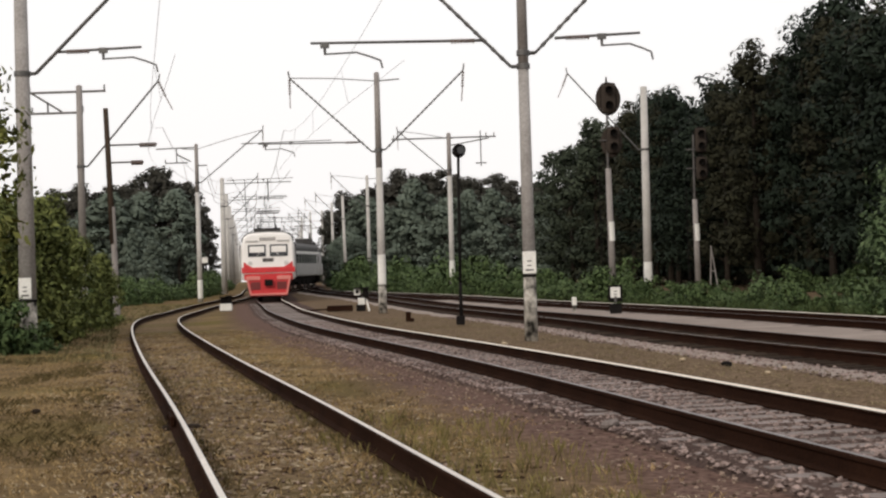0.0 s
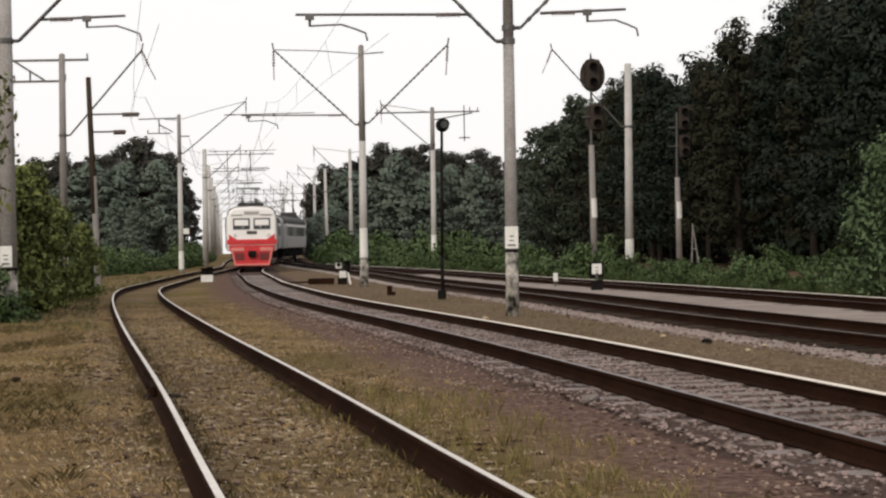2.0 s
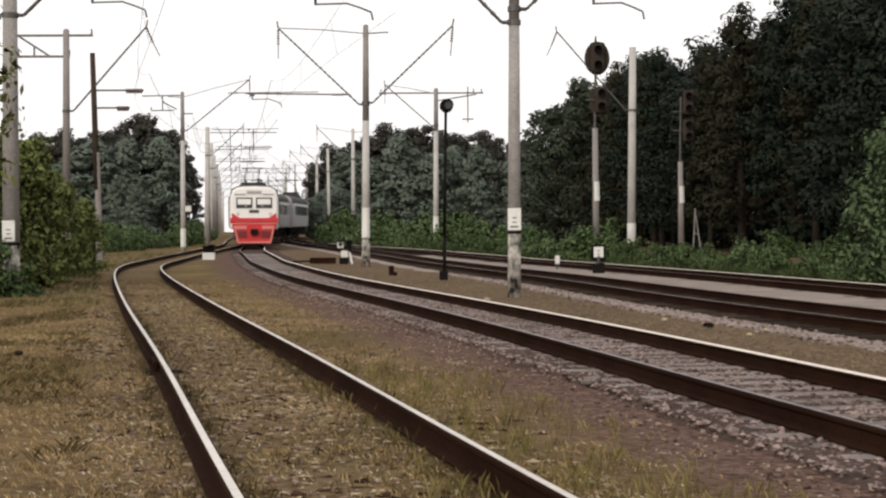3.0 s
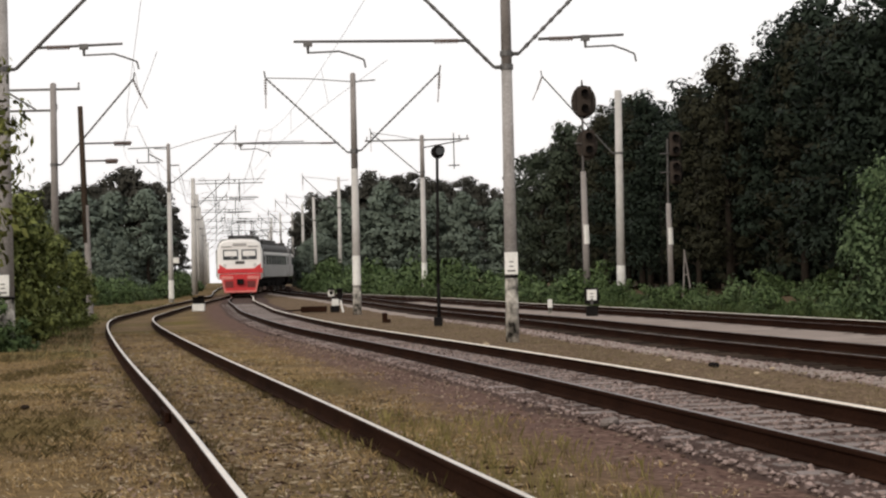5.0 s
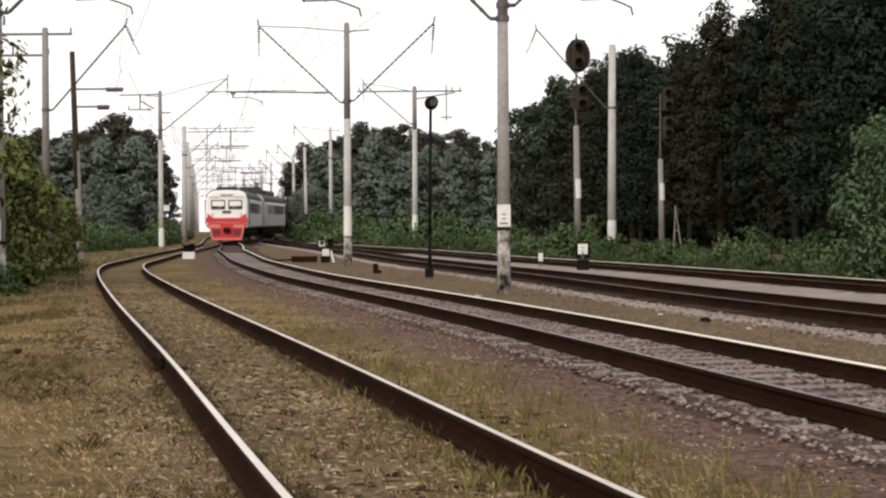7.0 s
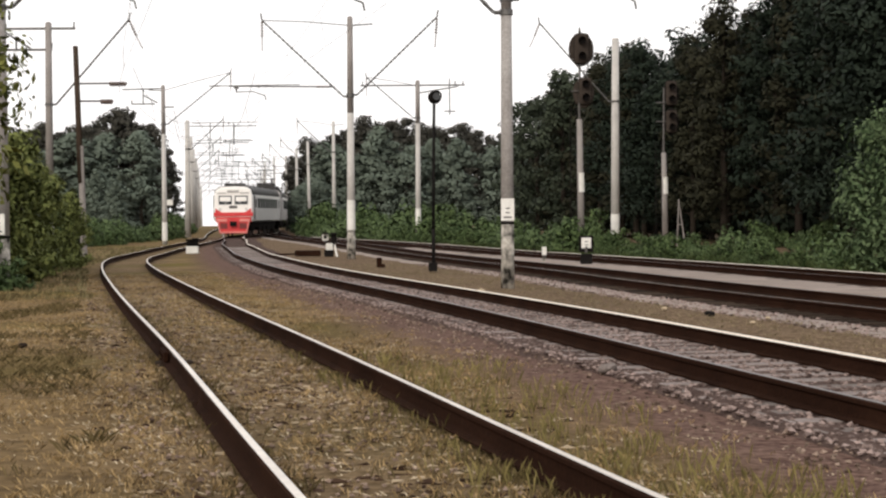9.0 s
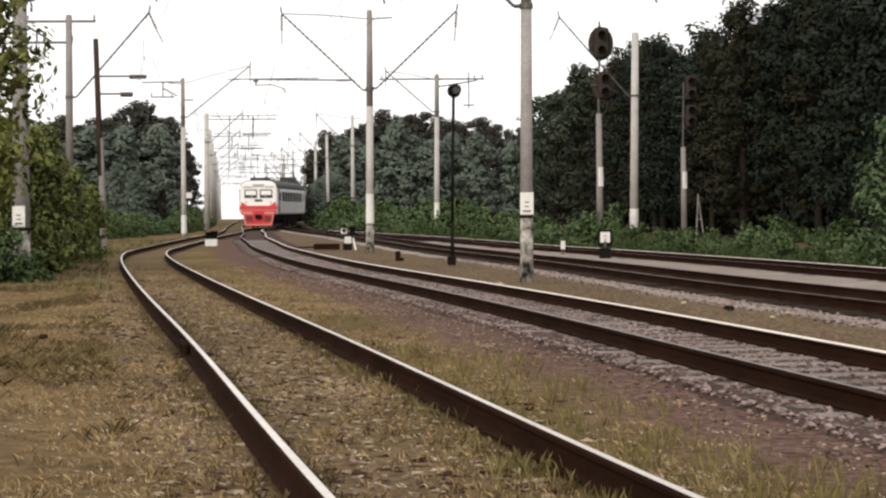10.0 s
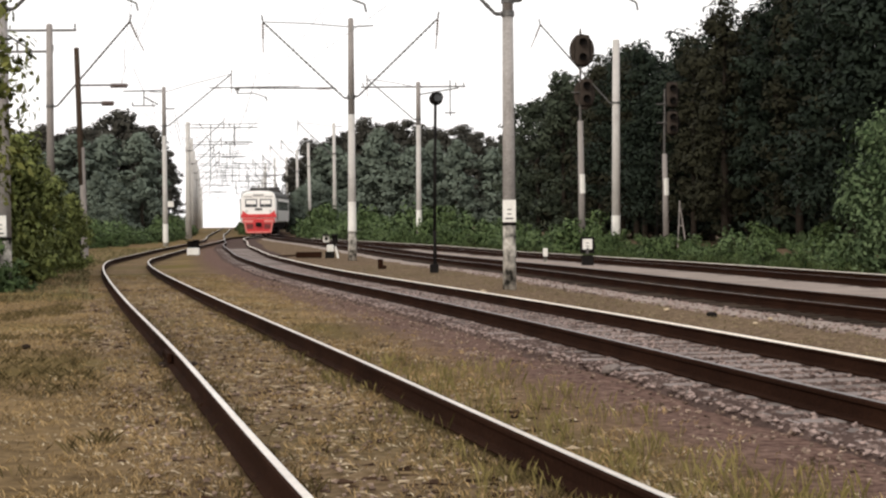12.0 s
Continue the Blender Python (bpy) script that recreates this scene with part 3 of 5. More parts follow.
def line_pole(x, y):
    """Dark timber line pole, leaning, with two insulated feeder arms."""
    z0 = rise(y) - 0.05
    t = thing("timber_pole", x, y, z0, "dark leaning timber pole spliced to a concrete stub", "pole")
    bm = bmesh.new()
    tube(bm, (-0.02, 0, 3.4), (-0.18, 0, 9.25), 0.14, 0.11, 12)
    part("shaft", bm, WOOD, t, smooth=True)
    bm = bmesh.new()
    tube(bm, (0.08, 0, 0), (-0.01, 0, 5.0), 0.15, 0.12, 10)
    part("stub", bm, CONCRETE_DARK, t)
    for z, w in ((7.65, 2.0), (6.9, 1.4)):
        bm = bmesh.new()
        tube(bm, (-0.1, 0, z), (w, 0, z), 0.04)
        part("feeder_arm", bm, STEEL_DARK, t)
        bm = bmesh.new()
        insulator(bm, (w * 0.62, 0, z - 0.03), (w * 0.98, 0, z - 0.03), 0.12, 10)
        part("insulator", bm, PORCELAIN, t)
    return t


line_pole(-14.15, 68)


def wires():
    """Thin overhead wires, each its own thing."""
    def wire(name, pts, r, label):
        bm = bmesh.new()
        rings = []
        for k, p in enumerate(pts):
            d = (Vector(pts[min(k + 1, len(pts) - 1)]) - Vector(pts[max(k - 1, 0)])).normalized()
            a = d.cross(Vector((1, 0, 0)) if abs(d.z) > 0.9 else Vector((0, 0, 1))).normalized()
            b = d.cross(a)
            rings.append([bm.verts.new(Vector(p) + a * r * u + b * r * w) for u, w in ((1, 0), (0, 1), (-1, 0), (0, -1))])
        for q0, q1 in zip(rings[:-1], rings[1:]):
            for i in range(4):
                bm.faces.new((q0[i], q0[(i + 1) % 4], q1[(i + 1) % 4], q1[i]))
        bm.faces.new(rings[0])
        bm.faces.new(rings[-1])
        bmesh.ops.recalc_face_normals(bm, faces=bm.faces)
        tagged(link_mesh(name, bm, STEEL_DARK), label, "wire", "overhead wires")
    supports = ((35.9, "a"), (70, "b"), (112, "c"), (150, "d"), (190, "e"), (240, "f"), (285, "g"), (320, "h"))
    for line, k in ((MAIN, 1), (SIDING, -1)):
        for (y0, _), (y1, _) in zip(supports[:-1], supports[1:]):
            con, mes = [], []
            for i in range(9):
                u = i / 8
                y = y0 + (y1 - y0) * u
                z = (6.45 if line is MAIN else 6.75) + rise(y)
                con.append(line.point(y, 0.25 * math.cos(math.pi * u), z))
                mes.append(line.point(y, 0.0, z + 1.75 - 1.3 * 4 * u * (1 - u) * 0.8))
            r = 0.006 if y0 < 70 else 0.012 if y0 < 112 else 0.018
            wire("contact_wire", con, r, "thin overhead contact wire")
            wire("messenger_wire", mes, r, "sagging overhead messenger wire")
            for i in (2, 4, 6):
                wire("dropper_wire", [con[i], mes[i]], r * 0.8, "short dropper between contact and messenger wire")
    for off, z, y0, y1 in ((-4.2, 9.2, 112, 150), (-4.2, 9.2, 150, 210), (-4.2, 8.4, 112, 150), (-4.2, 8.4, 150, 210), (5.6, 9.4, 150, 215), (5.6, 8.6, 150, 215)):
        pts = []
        for i in range(9):
            y = y0 + (y1 - y0) * i / 8
            pts.append(MAIN.point(y, off, z + rise(y) - 0.9 * 4 * (i / 8) * (1 - i / 8)))
        wire("feeder_wire", pts, 0.018, "sagging feeder wire beside the main track")


wires()


# ---- signals, lamp and small trackside things ----
def lens_head(parent, name, x, z, w, h, n, material=None, y=-0.12):
    bm = bmesh.new()
    box(bm, x - w / 2, x + w / 2, y, y + 0.22, z - h / 2, z + h / 2, bevel=min(w, h) * 0.22)
    hd = part(name, bm, material or HEAD, parent)
    for i in range(n):
        zz = z + h / 2 - (i + 0.5) * h / n
        bm = bmesh.new()
        bmesh.ops.create_cone(bm, cap_ends=False, segments=14, radius1=0.15, radius2=0.18, depth=0.3, matrix=Matrix.Translation((x, y - 0.14, zz)) @ pose(0, 0, 0, 90))
        part("hood", bm, BLACK, hd)
        bm = bmesh.new()
        bmesh.ops.create_cone(bm, cap_ends=True, segments=14, radius1=0.13, radius2=0.13, depth=0.02, matrix=Matrix.Translation((x, y - 0.02, zz)) @ pose(0, 0, 0, 90))
        part("lens", bm, BLACK, hd)
    return hd


def signal(x, y, mast_top, upper, lower, label):
    z0 = rise(y)
    t = thing("railway_signal", x, y, z0, label, "railway signal", "railway signals")
    bm = bmesh.new()
    tube(bm, (0.05, 0, 0), (0, 0, mast_top), 0.17, 0.13, 14)
    part("mast", bm, CONCRETE_DARK, t, "weathered concrete mast", smooth=True)
    bm = bmesh.new()
    tube(bm, (0.05, 0, 2.9), (0.04, 0, 3.8), 0.165, 0.16, 14, caps=False)
    part("painted_band", bm, WHITEWASH, t, "whitewashed band")
    bm = bmesh.new()
    for sx in (-0.42, -0.12):
        tube(bm, (sx, 0.12, 0.4), (sx, 0.12, mast_top + 0.6), 0.022, seg=6)
    zz = 0.7
    while zz < mast_top + 0.5:
        tube(bm, (-0.42, 0.12, zz), (-0.12, 0.12, zz), 0.014, seg=5)
        zz += 0.32
    part("ladder", bm, BLACK, t)
    bm = bmesh.new()
    tube(bm, (0, 0.1, mast_top - 0.4), (0.05, 0.1, upper[1] + 0.3), 0.06, 0.05)
    tube(bm, (-0.4, 0, lower[1]), (0.5, 0, lower[1]), 0.03)
    tube(bm, (-0.4, 0, upper[1] - 0.5), (0.5, 0, upper[1] - 0.5), 0.03)
    part("bracket", bm, STEEL_DARK, t)
    lens_head(t, "signal_head", *upper)
    lens_head(t, "signal_head", *lower)
    return t


s1 = signal(7.85, 74, 6.3, (0.12, 9.60, 0.72, 1.42, 2), (0.28, 7.62, 0.62, 1.25, 2), "tall colour-light signal with round black upper head")
bm = bmesh.new()
bmesh.ops.create_cone(bm, cap_ends=True, segments=24, radius1=0.66, radius2=0.62, depth=0.06, matrix=Matrix.Translation((0.12, 0.12, 9.58)) @ pose(0, 0, 0, 90))
bmesh.ops.scale(bm, vec=(0.9, 1, 1.2), verts=bm.verts, space=Matrix.Translation((-0.12, 0, -9.58)))
tube(bm, (0.05, 0.1, 10.3), (0.05, 0.1, 10.62), 0.06, 0.03, 8)
part("back_plate", bm, HEAD, s1)
bm = bmesh.new()
bmesh.ops.create_cone(bm, cap_ends=True, segments=24, radius1=0.56, radius2=0.52, depth=0.06, matrix=Matrix.Translation((0.22, 0.12, 7.55)) @ pose(0, 0, 0, 90))
bmesh.ops.scale(bm, vec=(0.9, 1, 1.3), verts=bm.verts, space=Matrix.Translation((-0.22, 0, -7.55)))
part("back_plate", bm, HEAD, s1)


def timber_trestle(x, y):
    t = thing("timber_trestle", x, y, rise(y), "pale leaning timber trestle among the bushes", "trestle")
    for a, b in (((-0.12, 0, 0), (0.0, 0, 2.6)), ((0.34, 0, 0), (0.0, 0.1, 2.6))):
        bm = bmesh.new()
        tube(bm, a, b, 0.045, 0.035, 7)
        part("leg", bm, CONCRETE_DARK, t)
    bm = bmesh.new()
    tube(bm, (-0.08, 0.05, 1.3), (0.2, 0.05, 1.25), 0.035, seg=6)
    part("crosspiece", bm, CONCRETE_DARK, t)


timber_trestle(14.15, 83.5)
s2 = signal(13.45, 84, 5.1, (0.42, 8.25, 0.60, 1.3, 2), (0.42, 6.75, 0.60, 1.2, 2), "colour-light signal with two black heads before the forest")
for zc in (8.25, 6.75):
    bm = bmesh.new()
    bmesh.ops.create_cone(bm, cap_ends=True, segments=22, radius1=0.5, radius2=0.47, depth=0.05, matrix=Matrix.Translation((0.42, 0.12, zc)) @ pose(0, 0, 0, 90))
    bmesh.ops.scale(bm, vec=(0.85, 1, 1.45), verts=bm.verts, space=Matrix.Translation((-0.42, 0, -zc)))
    part("back_plate", bm, BLACK, s2)


def lamp_post(x, y):
    t = thing("lamp_post", x, y, 0, "thin black post with a round lantern on top", "lamp post")
    bm = bmesh.new()
    tube(bm, (0, 0, 0), (0.0, 0, 1.3), 0.065, 0.055, 10)
    tube(bm, (0, 0, 1.3), (0.06, 0, 5.25), 0.05, 0.045, 10)
    part("post", bm, BLACK, t, smooth=True)
    bm = bmesh.new()
    box(bm, -0.16, 0.11, -0.13, 0.13, 0.0, 0.27, bevel=0.03)
    part("cable_box", bm, BLACK, t)
    bm = bmesh.new()
    bmesh.ops.create_cone(bm, cap_ends=True, segments=18, radius1=0.21, radius2=0.15, depth=0.22, matrix=Matrix.Translation((0.08, -0.02, 5.36)) @ pose(0, 0, 0, 90))
    part("lantern", bm, BLACK, t)
    bm = bmesh.new()
    bmesh.ops.create_cone(bm, cap_ends=False, segments=18, radius1=0.14, radius2=0.16, depth=0.24, matrix=Matrix.Translation((0.14, -0.2, 5.38)) @ pose(0, 0, 0, 90))
    part("hood", bm, BLACK, t)
    bm = bmesh.new()
    bmesh.ops.create_cone(bm, cap_ends=True, segments=18, radius1=0.12, radius2=0.12, depth=0.02, matrix=Matrix.Translation((0.14, -0.14, 5.38)) @ pose(0, 0, 0, 90))
    part("lens", bm, GLASS, t)
    return t


lamp_post(0.5, 48.8)


def dwarf_head(t, x, z, w, h, face):
    """Small signal head with a pale or black face under a black hood."""
    bm = bmesh.new()
    box(bm, x - w / 2, x + w / 2, -0.10, 0.16, z, z + h, bevel=0.04)
    hd = part("signal_head", bm, face, t)
    bm = bmesh.new()
    bmesh.ops.create_cone(bm, cap_ends=True, segments=14, radius1=w * 0.30, radius2=w * 0.30, depth=0.03, matrix=Matrix.Translation((x, -0.115, z + h * 0.45)) @ pose(0, 0, 0, 90))
    part("lens", bm, BLACK, hd)
    bm = bmesh.new()
    box(bm, x - w * 0.58, x + w * 0.58, -0.30, 0.18, z + h * 0.86, z + h * 1.06, bevel=0.03)
    part("hood", bm, BLACK, hd)


def dwarf_signal(x, y, k, tall, label):
    """Ground signal on a whitewashed foot; the tall kind has two heads on stems and a prop."""
    z0 = rise(y) - 0.02
    t = thing("dwarf_signal", x, y, z0, label, "ground signal", "ground signals")
    if tall:
        bm = bmesh.new()
        box(bm, -0.26 * k, 0.22 * k, -0.14, 0.2, 0, 0.36 * k, bevel=0.04)
        part("base", bm, BLACK, t)
        bm = bmesh.new()
        box(bm, -0.17 * k, 0.19 * k, -0.17, 0.12, 0.34 * k, 0.70 * k, bevel=0.03)
        part("case", bm, WHITEWASH, t, "whitewashed mechanism case")
        for px in (-0.12 * k, 0.22 * k):
            bm = bmesh.new()
            tube(bm, (px, 0, 0.5 * k), (px, 0, 0.95 * k), 0.05, 0.045, 8)
            part("stem", bm, BLACK, t)
        dwarf_head(t, -0.20 * k, 0.84 * k, 0.32 * k, 0.40 * k, WHITEWASH)
        dwarf_head(t, 0.24 * k, 0.72 * k, 0.30 * k, 0.50 * k, BLACK)
        bm = bmesh.new()
        tube(bm, (0.42 * k, -0.25, 0.0), (0.28 * k, -0.1, 0.62 * k), 0.05, 0.04, 8)
        part("prop", bm, WHITEWASH, t, "pale slanting prop")
    else:
        bm = bmesh.new()
        box(bm, -0.36 * k, 0.36 * k, -0.2, 0.2, 0, 0.44 * k, bevel=0.04)
        part("base", bm, WHITEWASH, t, "whitewashed concrete base")
        dwarf_head(t, -0.16 * k, 0.42 * k, 0.36 * k, 0.42 * k, BLACK)
        dwarf_head(t, 0.18 * k, 0.42 * k, 0.32 * k, 0.48 * k, BLACK)
    return t


dwarf_signal(-3.95, 75, 0.9, True, "low black and white ground signal with two heads")
dwarf_signal(-11.6, 84, 0.88, False, "low black ground signal on a white base beside the siding")


def point_machine(x, y):
    t = thing("point_machine", x, y, rise(y), "dark brown steel point machine lying beside the track", "point machine")
    bm = bmesh.new()
    box(bm, -0.9, 0.3, -0.2, 0.2, 0.02, 0.3, bevel=0.04)
    part("housing", bm, RUST, t)
    bm = bmesh.new()
    tube(bm, (-2.2, 0.1, 0.1), (-0.8, 0.0, 0.14), 0.04)
    part("rod", bm, RUST, t)
    return t


point_machine(-4.6, 74)


def cabinet(x, y):
    t = thing("relay_box", x, y, 0, "small white board on a dark squat trackside box", "relay box")
    bm = bmesh.new()
    box(bm, -0.20, 0.20, -0.16, 0.16, 0, 0.36, bevel=0.03)
    part("body", bm, BLACK, t)
    bm = bmesh.new()
    box(bm, -0.25, 0.25, 0.02, 0.05, 0.42, 1.0, bevel=0.01)
    part("back_plate", bm, BLACK, t, "black backing plate")
    bm = bmesh.new()
    tube(bm, (0, 0, 0.4), (0, 0, 0.62), 0.05)
    part("post", bm, STEEL_DARK, t)
    bm = bmesh.new()
    box(bm, -0.17, 0.17, -0.03, 0.01, 0.56, 0.93, bevel=0.01)
    bd = part("board", bm, WHITEWASH, t, "white square board with faint marks")
    for bz in (0.68, 0.79):
        bm = bmesh.new()
        box(bm, -0.06, 0.06, -0.036, -0.03, bz - 0.014, bz + 0.014)
        part("dark_bar", bm, STEEL_DARK, bd)
    return t


cabinet(6.0, 55.6)


def marker(x, y, h, label):
    t = thing("marker_post", x, y, rise(y) - 0.03, label, "marker post", "marker posts")
    bm = bmesh.new()
    box(bm, -0.06, 0.06, -0.06, 0.06, 0, h, bevel=0.015)
    part("post", bm, CONCRETE_MID, t)
    bm = bmesh.new()
    box(bm, -0.085, 0.085, -0.08, 0.08, h * 0.45, h, bevel=0.03)
    part("cap", bm, WHITEWASH, t)
    return t


marker(4.95, 60.5, 0.58, "short whitewashed concrete marker post")


def stub(x, y):
    t = thing("rail_stub", x, y, -0.02, "short dark broken iron stub in the gravel", "stub")
    bm = bmesh.new()
    box(bm, -0.09, 0.09, -0.06, 0.06, 0, 0.34, bevel=0.02)
    part("shaft", bm, RUST, t)
    bm = bmesh.new()
    box(bm, 0.02, 0.2, -0.05, 0.05, 0, 0.12, bevel=0.02)
    part("foot", bm, RUST, t)


stub(-1.27, 54.6)


def small_stone(x, y, s, material, label):
    bm = bmesh.new()
    bmesh.ops.create_icosphere(bm, subdivisions=2, radius=s)
    for v in bm.verts:
        v.co *= 0.8 + 0.4 * noise.noise(v.co * 9 + Vector((x, y, 0)))
        v.co.z *= 0.6
    ob = link_mesh("stone", bm, material)
    ob.location = (x, y, rise(y) + s * 0.2)
    tagged(ob, label, "stone", "loose stones")


small_stone(1.57, 15.4, 0.11, SLEEPER, "pale grey fist-sized stone beside the ballast")
small_stone(1.25, 34.0, 0.09, CHIP, "small pale stone in dry grass")
small_stone(3.89, 26.1, 0.075, CHIP, "small pale stone in dry grass")
small_stone(4.96, 23.3, 0.06, CHIP, "small pale stone in dry grass")
small_stone(4.52, 22.3, 0.05, CHIP, "small pale stone in dry grass")
small_stone(4.31, 24.4, 0.09, BLACK, "dark clod of earth between the tracks")
small_stone(-5.05, 19.4, 0.07, WOOD, "dark clump in the dry grass")


# ---- train ----
def body_profile():
    pts = []
    for i in range(13):
        a = math.pi * i / 12
        pts.append((1.62 * math.cos(a) if abs(math.cos(a)) > 0.99 else 1.66 * math.copysign(abs(math.cos(a)) ** 0.42, math.cos(a)), 3.45 + 0.78 * math.sin(a) ** 0.8))
    return [(1.60, 1.22), (1.70, 1.32), (1.74, 2.2), (1.72, 3.2)] + pts + [(-1.72, 3.2), (-1.74, 2.2), (-1.70, 1.32), (-1.60, 1.22)]


def car(cab, gear, label):
    t = thing("train_car", 0, 0, 0, label, "train carriage", "carriages of the train")
    prof = body_profile()
    bm = bmesh.new()
    ends = []
    stops = [(-9.8, 0.94), (-9.62, 1.0), (-5, 1.0), (5, 1.0), (9.62, 1.0), (9.8, 0.94)]
    for y, k in stops:
        ends.append([bm.verts.new((x * k, y, 1.25 + (z - 1.25) * (0.985 if k < 1 else 1))) for x, z in prof])
    n = len(prof)
    for a, b in zip(ends[:-1], ends[1:]):
        for i in range(n):
            j = (i + 1) % n
            f = bm.faces.new((a[i], a[j], b[j], b[i]))
            f.material_index = 1 if 4 <= i <= 15 else 0
    bm.faces.new(ends[0])
    bm.faces.new(ends[-1])
    bmesh.ops.recalc_face_normals(bm, faces=bm.faces)
    part("body", bm, [CAR_SIDE if cab else CAR_GREY, CAR_ROOF], t, "pale grey body with a dark roof" if cab else "grey body with a dark roof")
    # window panes, with a frame each
    for s in (-1, 1):
        for i in range(8):
            y = -6.4 + i * 1.83
            bm = bmesh.new()
            box(bm, s * 1.735 - 0.02, s * 1.735 + 0.02, y - 0.68, y + 0.68, 2.36, 3.18, bevel=0.015)
            w = part("window", bm, GLASS, t)
            bm = bmesh.new()
            box(bm, s * 1.74 - 0.03, s * 1.74 + 0.03, y - 0.7, y + 0.7, 2.86, 2.90)
            part("transom", bm, STEEL_GREY, w)
        bm = bmesh.new()
        box(bm, s * 1.745 - 0.01, s * 1.745 + 0.01, -9.5, 9.5, 3.24, 3.46)
        part("side_stripe", bm, CAR_WHITE, t, "white stripe above the windows")
        for y in (-8.4, 8.4):
            bm = bmesh.new()
            box(bm, s * 1.73 - 0.03, s * 1.73 + 0.03, y - 0.6, y + 0.6, 1.4, 3.3, bevel=0.02)
            d = part("door", bm, CAR_SIDE if cab else CAR_GREY, t)
            bm = bmesh.new()
            box(bm, s * 1.76 - 0.01, s * 1.76 + 0.01, y - 0.3, y + 0.3, 2.4, 3.1)
            part("door_glass", bm, GLASS, d)
    bm = bmesh.new()
    box(bm, -1.35, 1.35, -9.2, 9.2, 0.75, 1.22)
    for y in (-2.8, 0.2, 3.0):
        box(bm, -1.4, 1.4, y - 1.0, y + 1.0, 0.45, 0.9, bevel=0.05)
    part("underframe", bm, BLACK, t)
    for y in (-6.7, 6.7):
        bm = bmesh.new()
        box(bm, -1.2, 1.2, y - 1.75, y + 1.75, 0.42, 0.8, bevel=0.06)
        bg = part("bogie", bm, BLACK, t)
        for dy in (-1.3, 1.3):
            for sx in (-0.79, 0.79):
                bm = bmesh.new()
                tube(bm, (sx - 0.065, y + dy, 0.52), (sx + 0.065, y + dy, 0.52), 0.52, 0.52, 20)
                part("wheel", bm, STEEL_DARK, bg)
    # roof gear
    bm = bmesh.new()
    for y in (-6, -3, 0, 3, 6):
        box(bm, -0.5, 0.5, y - 0.6, y + 0.6, 4.12, 4.36, bevel=0.05)
    part("roof_vent", bm, CAR_ROOF, t)
    if gear:
        for y in (-7.0,):
            bm = bmesh.new()
            box(bm, -0.9, 0.9, y - 0.8, y + 0.8, 4.28, 4.42)
            for s in (-1, 1):
                insulator(bm, (s * 0.8, y - 0.6, 4.1), (s * 0.8, y - 0.6, 4.4), 0.09, 3)
                insulator(bm, (s * 0.8, y + 0.6, 4.1), (s * 0.8, y + 0.6, 4.4), 0.09, 3)
                tube(bm, (s * 0.6, y + 0.5, 4.42), (s * 0.55, y - 1.0, 5.3), 0.04, seg=6)
                tube(bm, (s * 0.55, y - 1.0, 5.3), (s * 0.5, y + 0.2, 6.1), 0.03, seg=6)
            tube(bm, (-0.9, y + 0.2, 6.15), (0.9, y + 0.2, 6.15), 0.05, seg=6)
            part("pantograph", bm, STEEL_DARK, t)
        bm = bmesh.new()
        box(bm, -1.1, 1.1, -4.5, 4.5, 4.2, 4.62, bevel=0.08)
        box(bm, -0.8, 0.9, -9.2, -5.2, 4.2, 4.86, bevel=0.08)
        for y in (-8.6, -7.4, -5.8):
            insulator(bm, (0.6, y, 4.86), (0.6, y, 5.25), 0.11, 4)
        tube(bm, (0.6, -8.8, 5.25), (0.6, -5.6, 5.25), 0.04, seg=6)
        part("roof_equipment", bm, CAR_ROOF, t)
    if cab:
        yf = -9.8
        for s in (-1, 1):
            bm = bmesh.new()
            box(bm, s * 1.735 - 0.03, s * 1.735 + 0.03, -9.56, -9.0, 1.45, 3.42, bevel=0.02)
            cd = part("cab_door", bm, CAR_ROOF, t, "dark cab side door")
            bm = bmesh.new()
            box(bm, s * 1.76 - 0.02, s * 1.76 + 0.02, -9.5, -9.08, 2.4, 3.2, bevel=0.01)
            part("door_glass", bm, GLASS, cd)
        bm = bmesh.new()
        outline = [(-1.60, 1.55), (-1.64, 2.3), (-1.62, 3.45), (-1.50, 3.88), (-1.15, 4.08), (0, 4.15), (1.15, 4.08), (1.50, 3.88), (1.62, 3.45), (1.64, 2.3), (1.60, 1.55)]
        rr = []
        for y, k in ((yf + 0.02, 1.0), (yf - 0.10, 0.985), (yf - 0.15, 0.93)):
            rr.append([bm.verts.new((x * k, y, 2.6 + (z - 2.6) * k)) for x, z in outline])
        for a, b in zip(rr[:-1], rr[1:]):
            for i in range(len(outline)):
                j = (i + 1) % len(outline)
                bm.faces.new((a[i], a[j], b[j], b[i]))
        bm.faces.new(rr[-1])
        bmesh.ops.recalc_face_normals(bm, faces=bm.faces)
        part("cab_front", bm, CAR_WHITE, t, "white cab front")
        yo = yf - 0.16
        for s in (-1, 1):
            bm = bmesh.new()
            box(bm, s * 0.68 - 0.56, s * 0.68 + 0.56, yo - 0.03, yo + 0.03, 2.66, 3.40, bevel=0.02)
            w = part("windscreen", bm, GLASS, t)
            # white panel laid on the pane as its sky reflection, plus a wiper rod
            bm = bmesh.new()
            box(bm, s * 0.68 - 0.46, s * 0.68 + 0.46, yo - 0.042, yo - 0.02, 2.92, 3.30, bevel=0.01)
            tube(bm, (s * 0.67, yo - 0.05, 2.74), (s * 0.3, yo - 0.05, 3.1), 0.015, seg=5)
            part("visor", bm, CAR_WHITE, w)
            bm = bmesh.new()
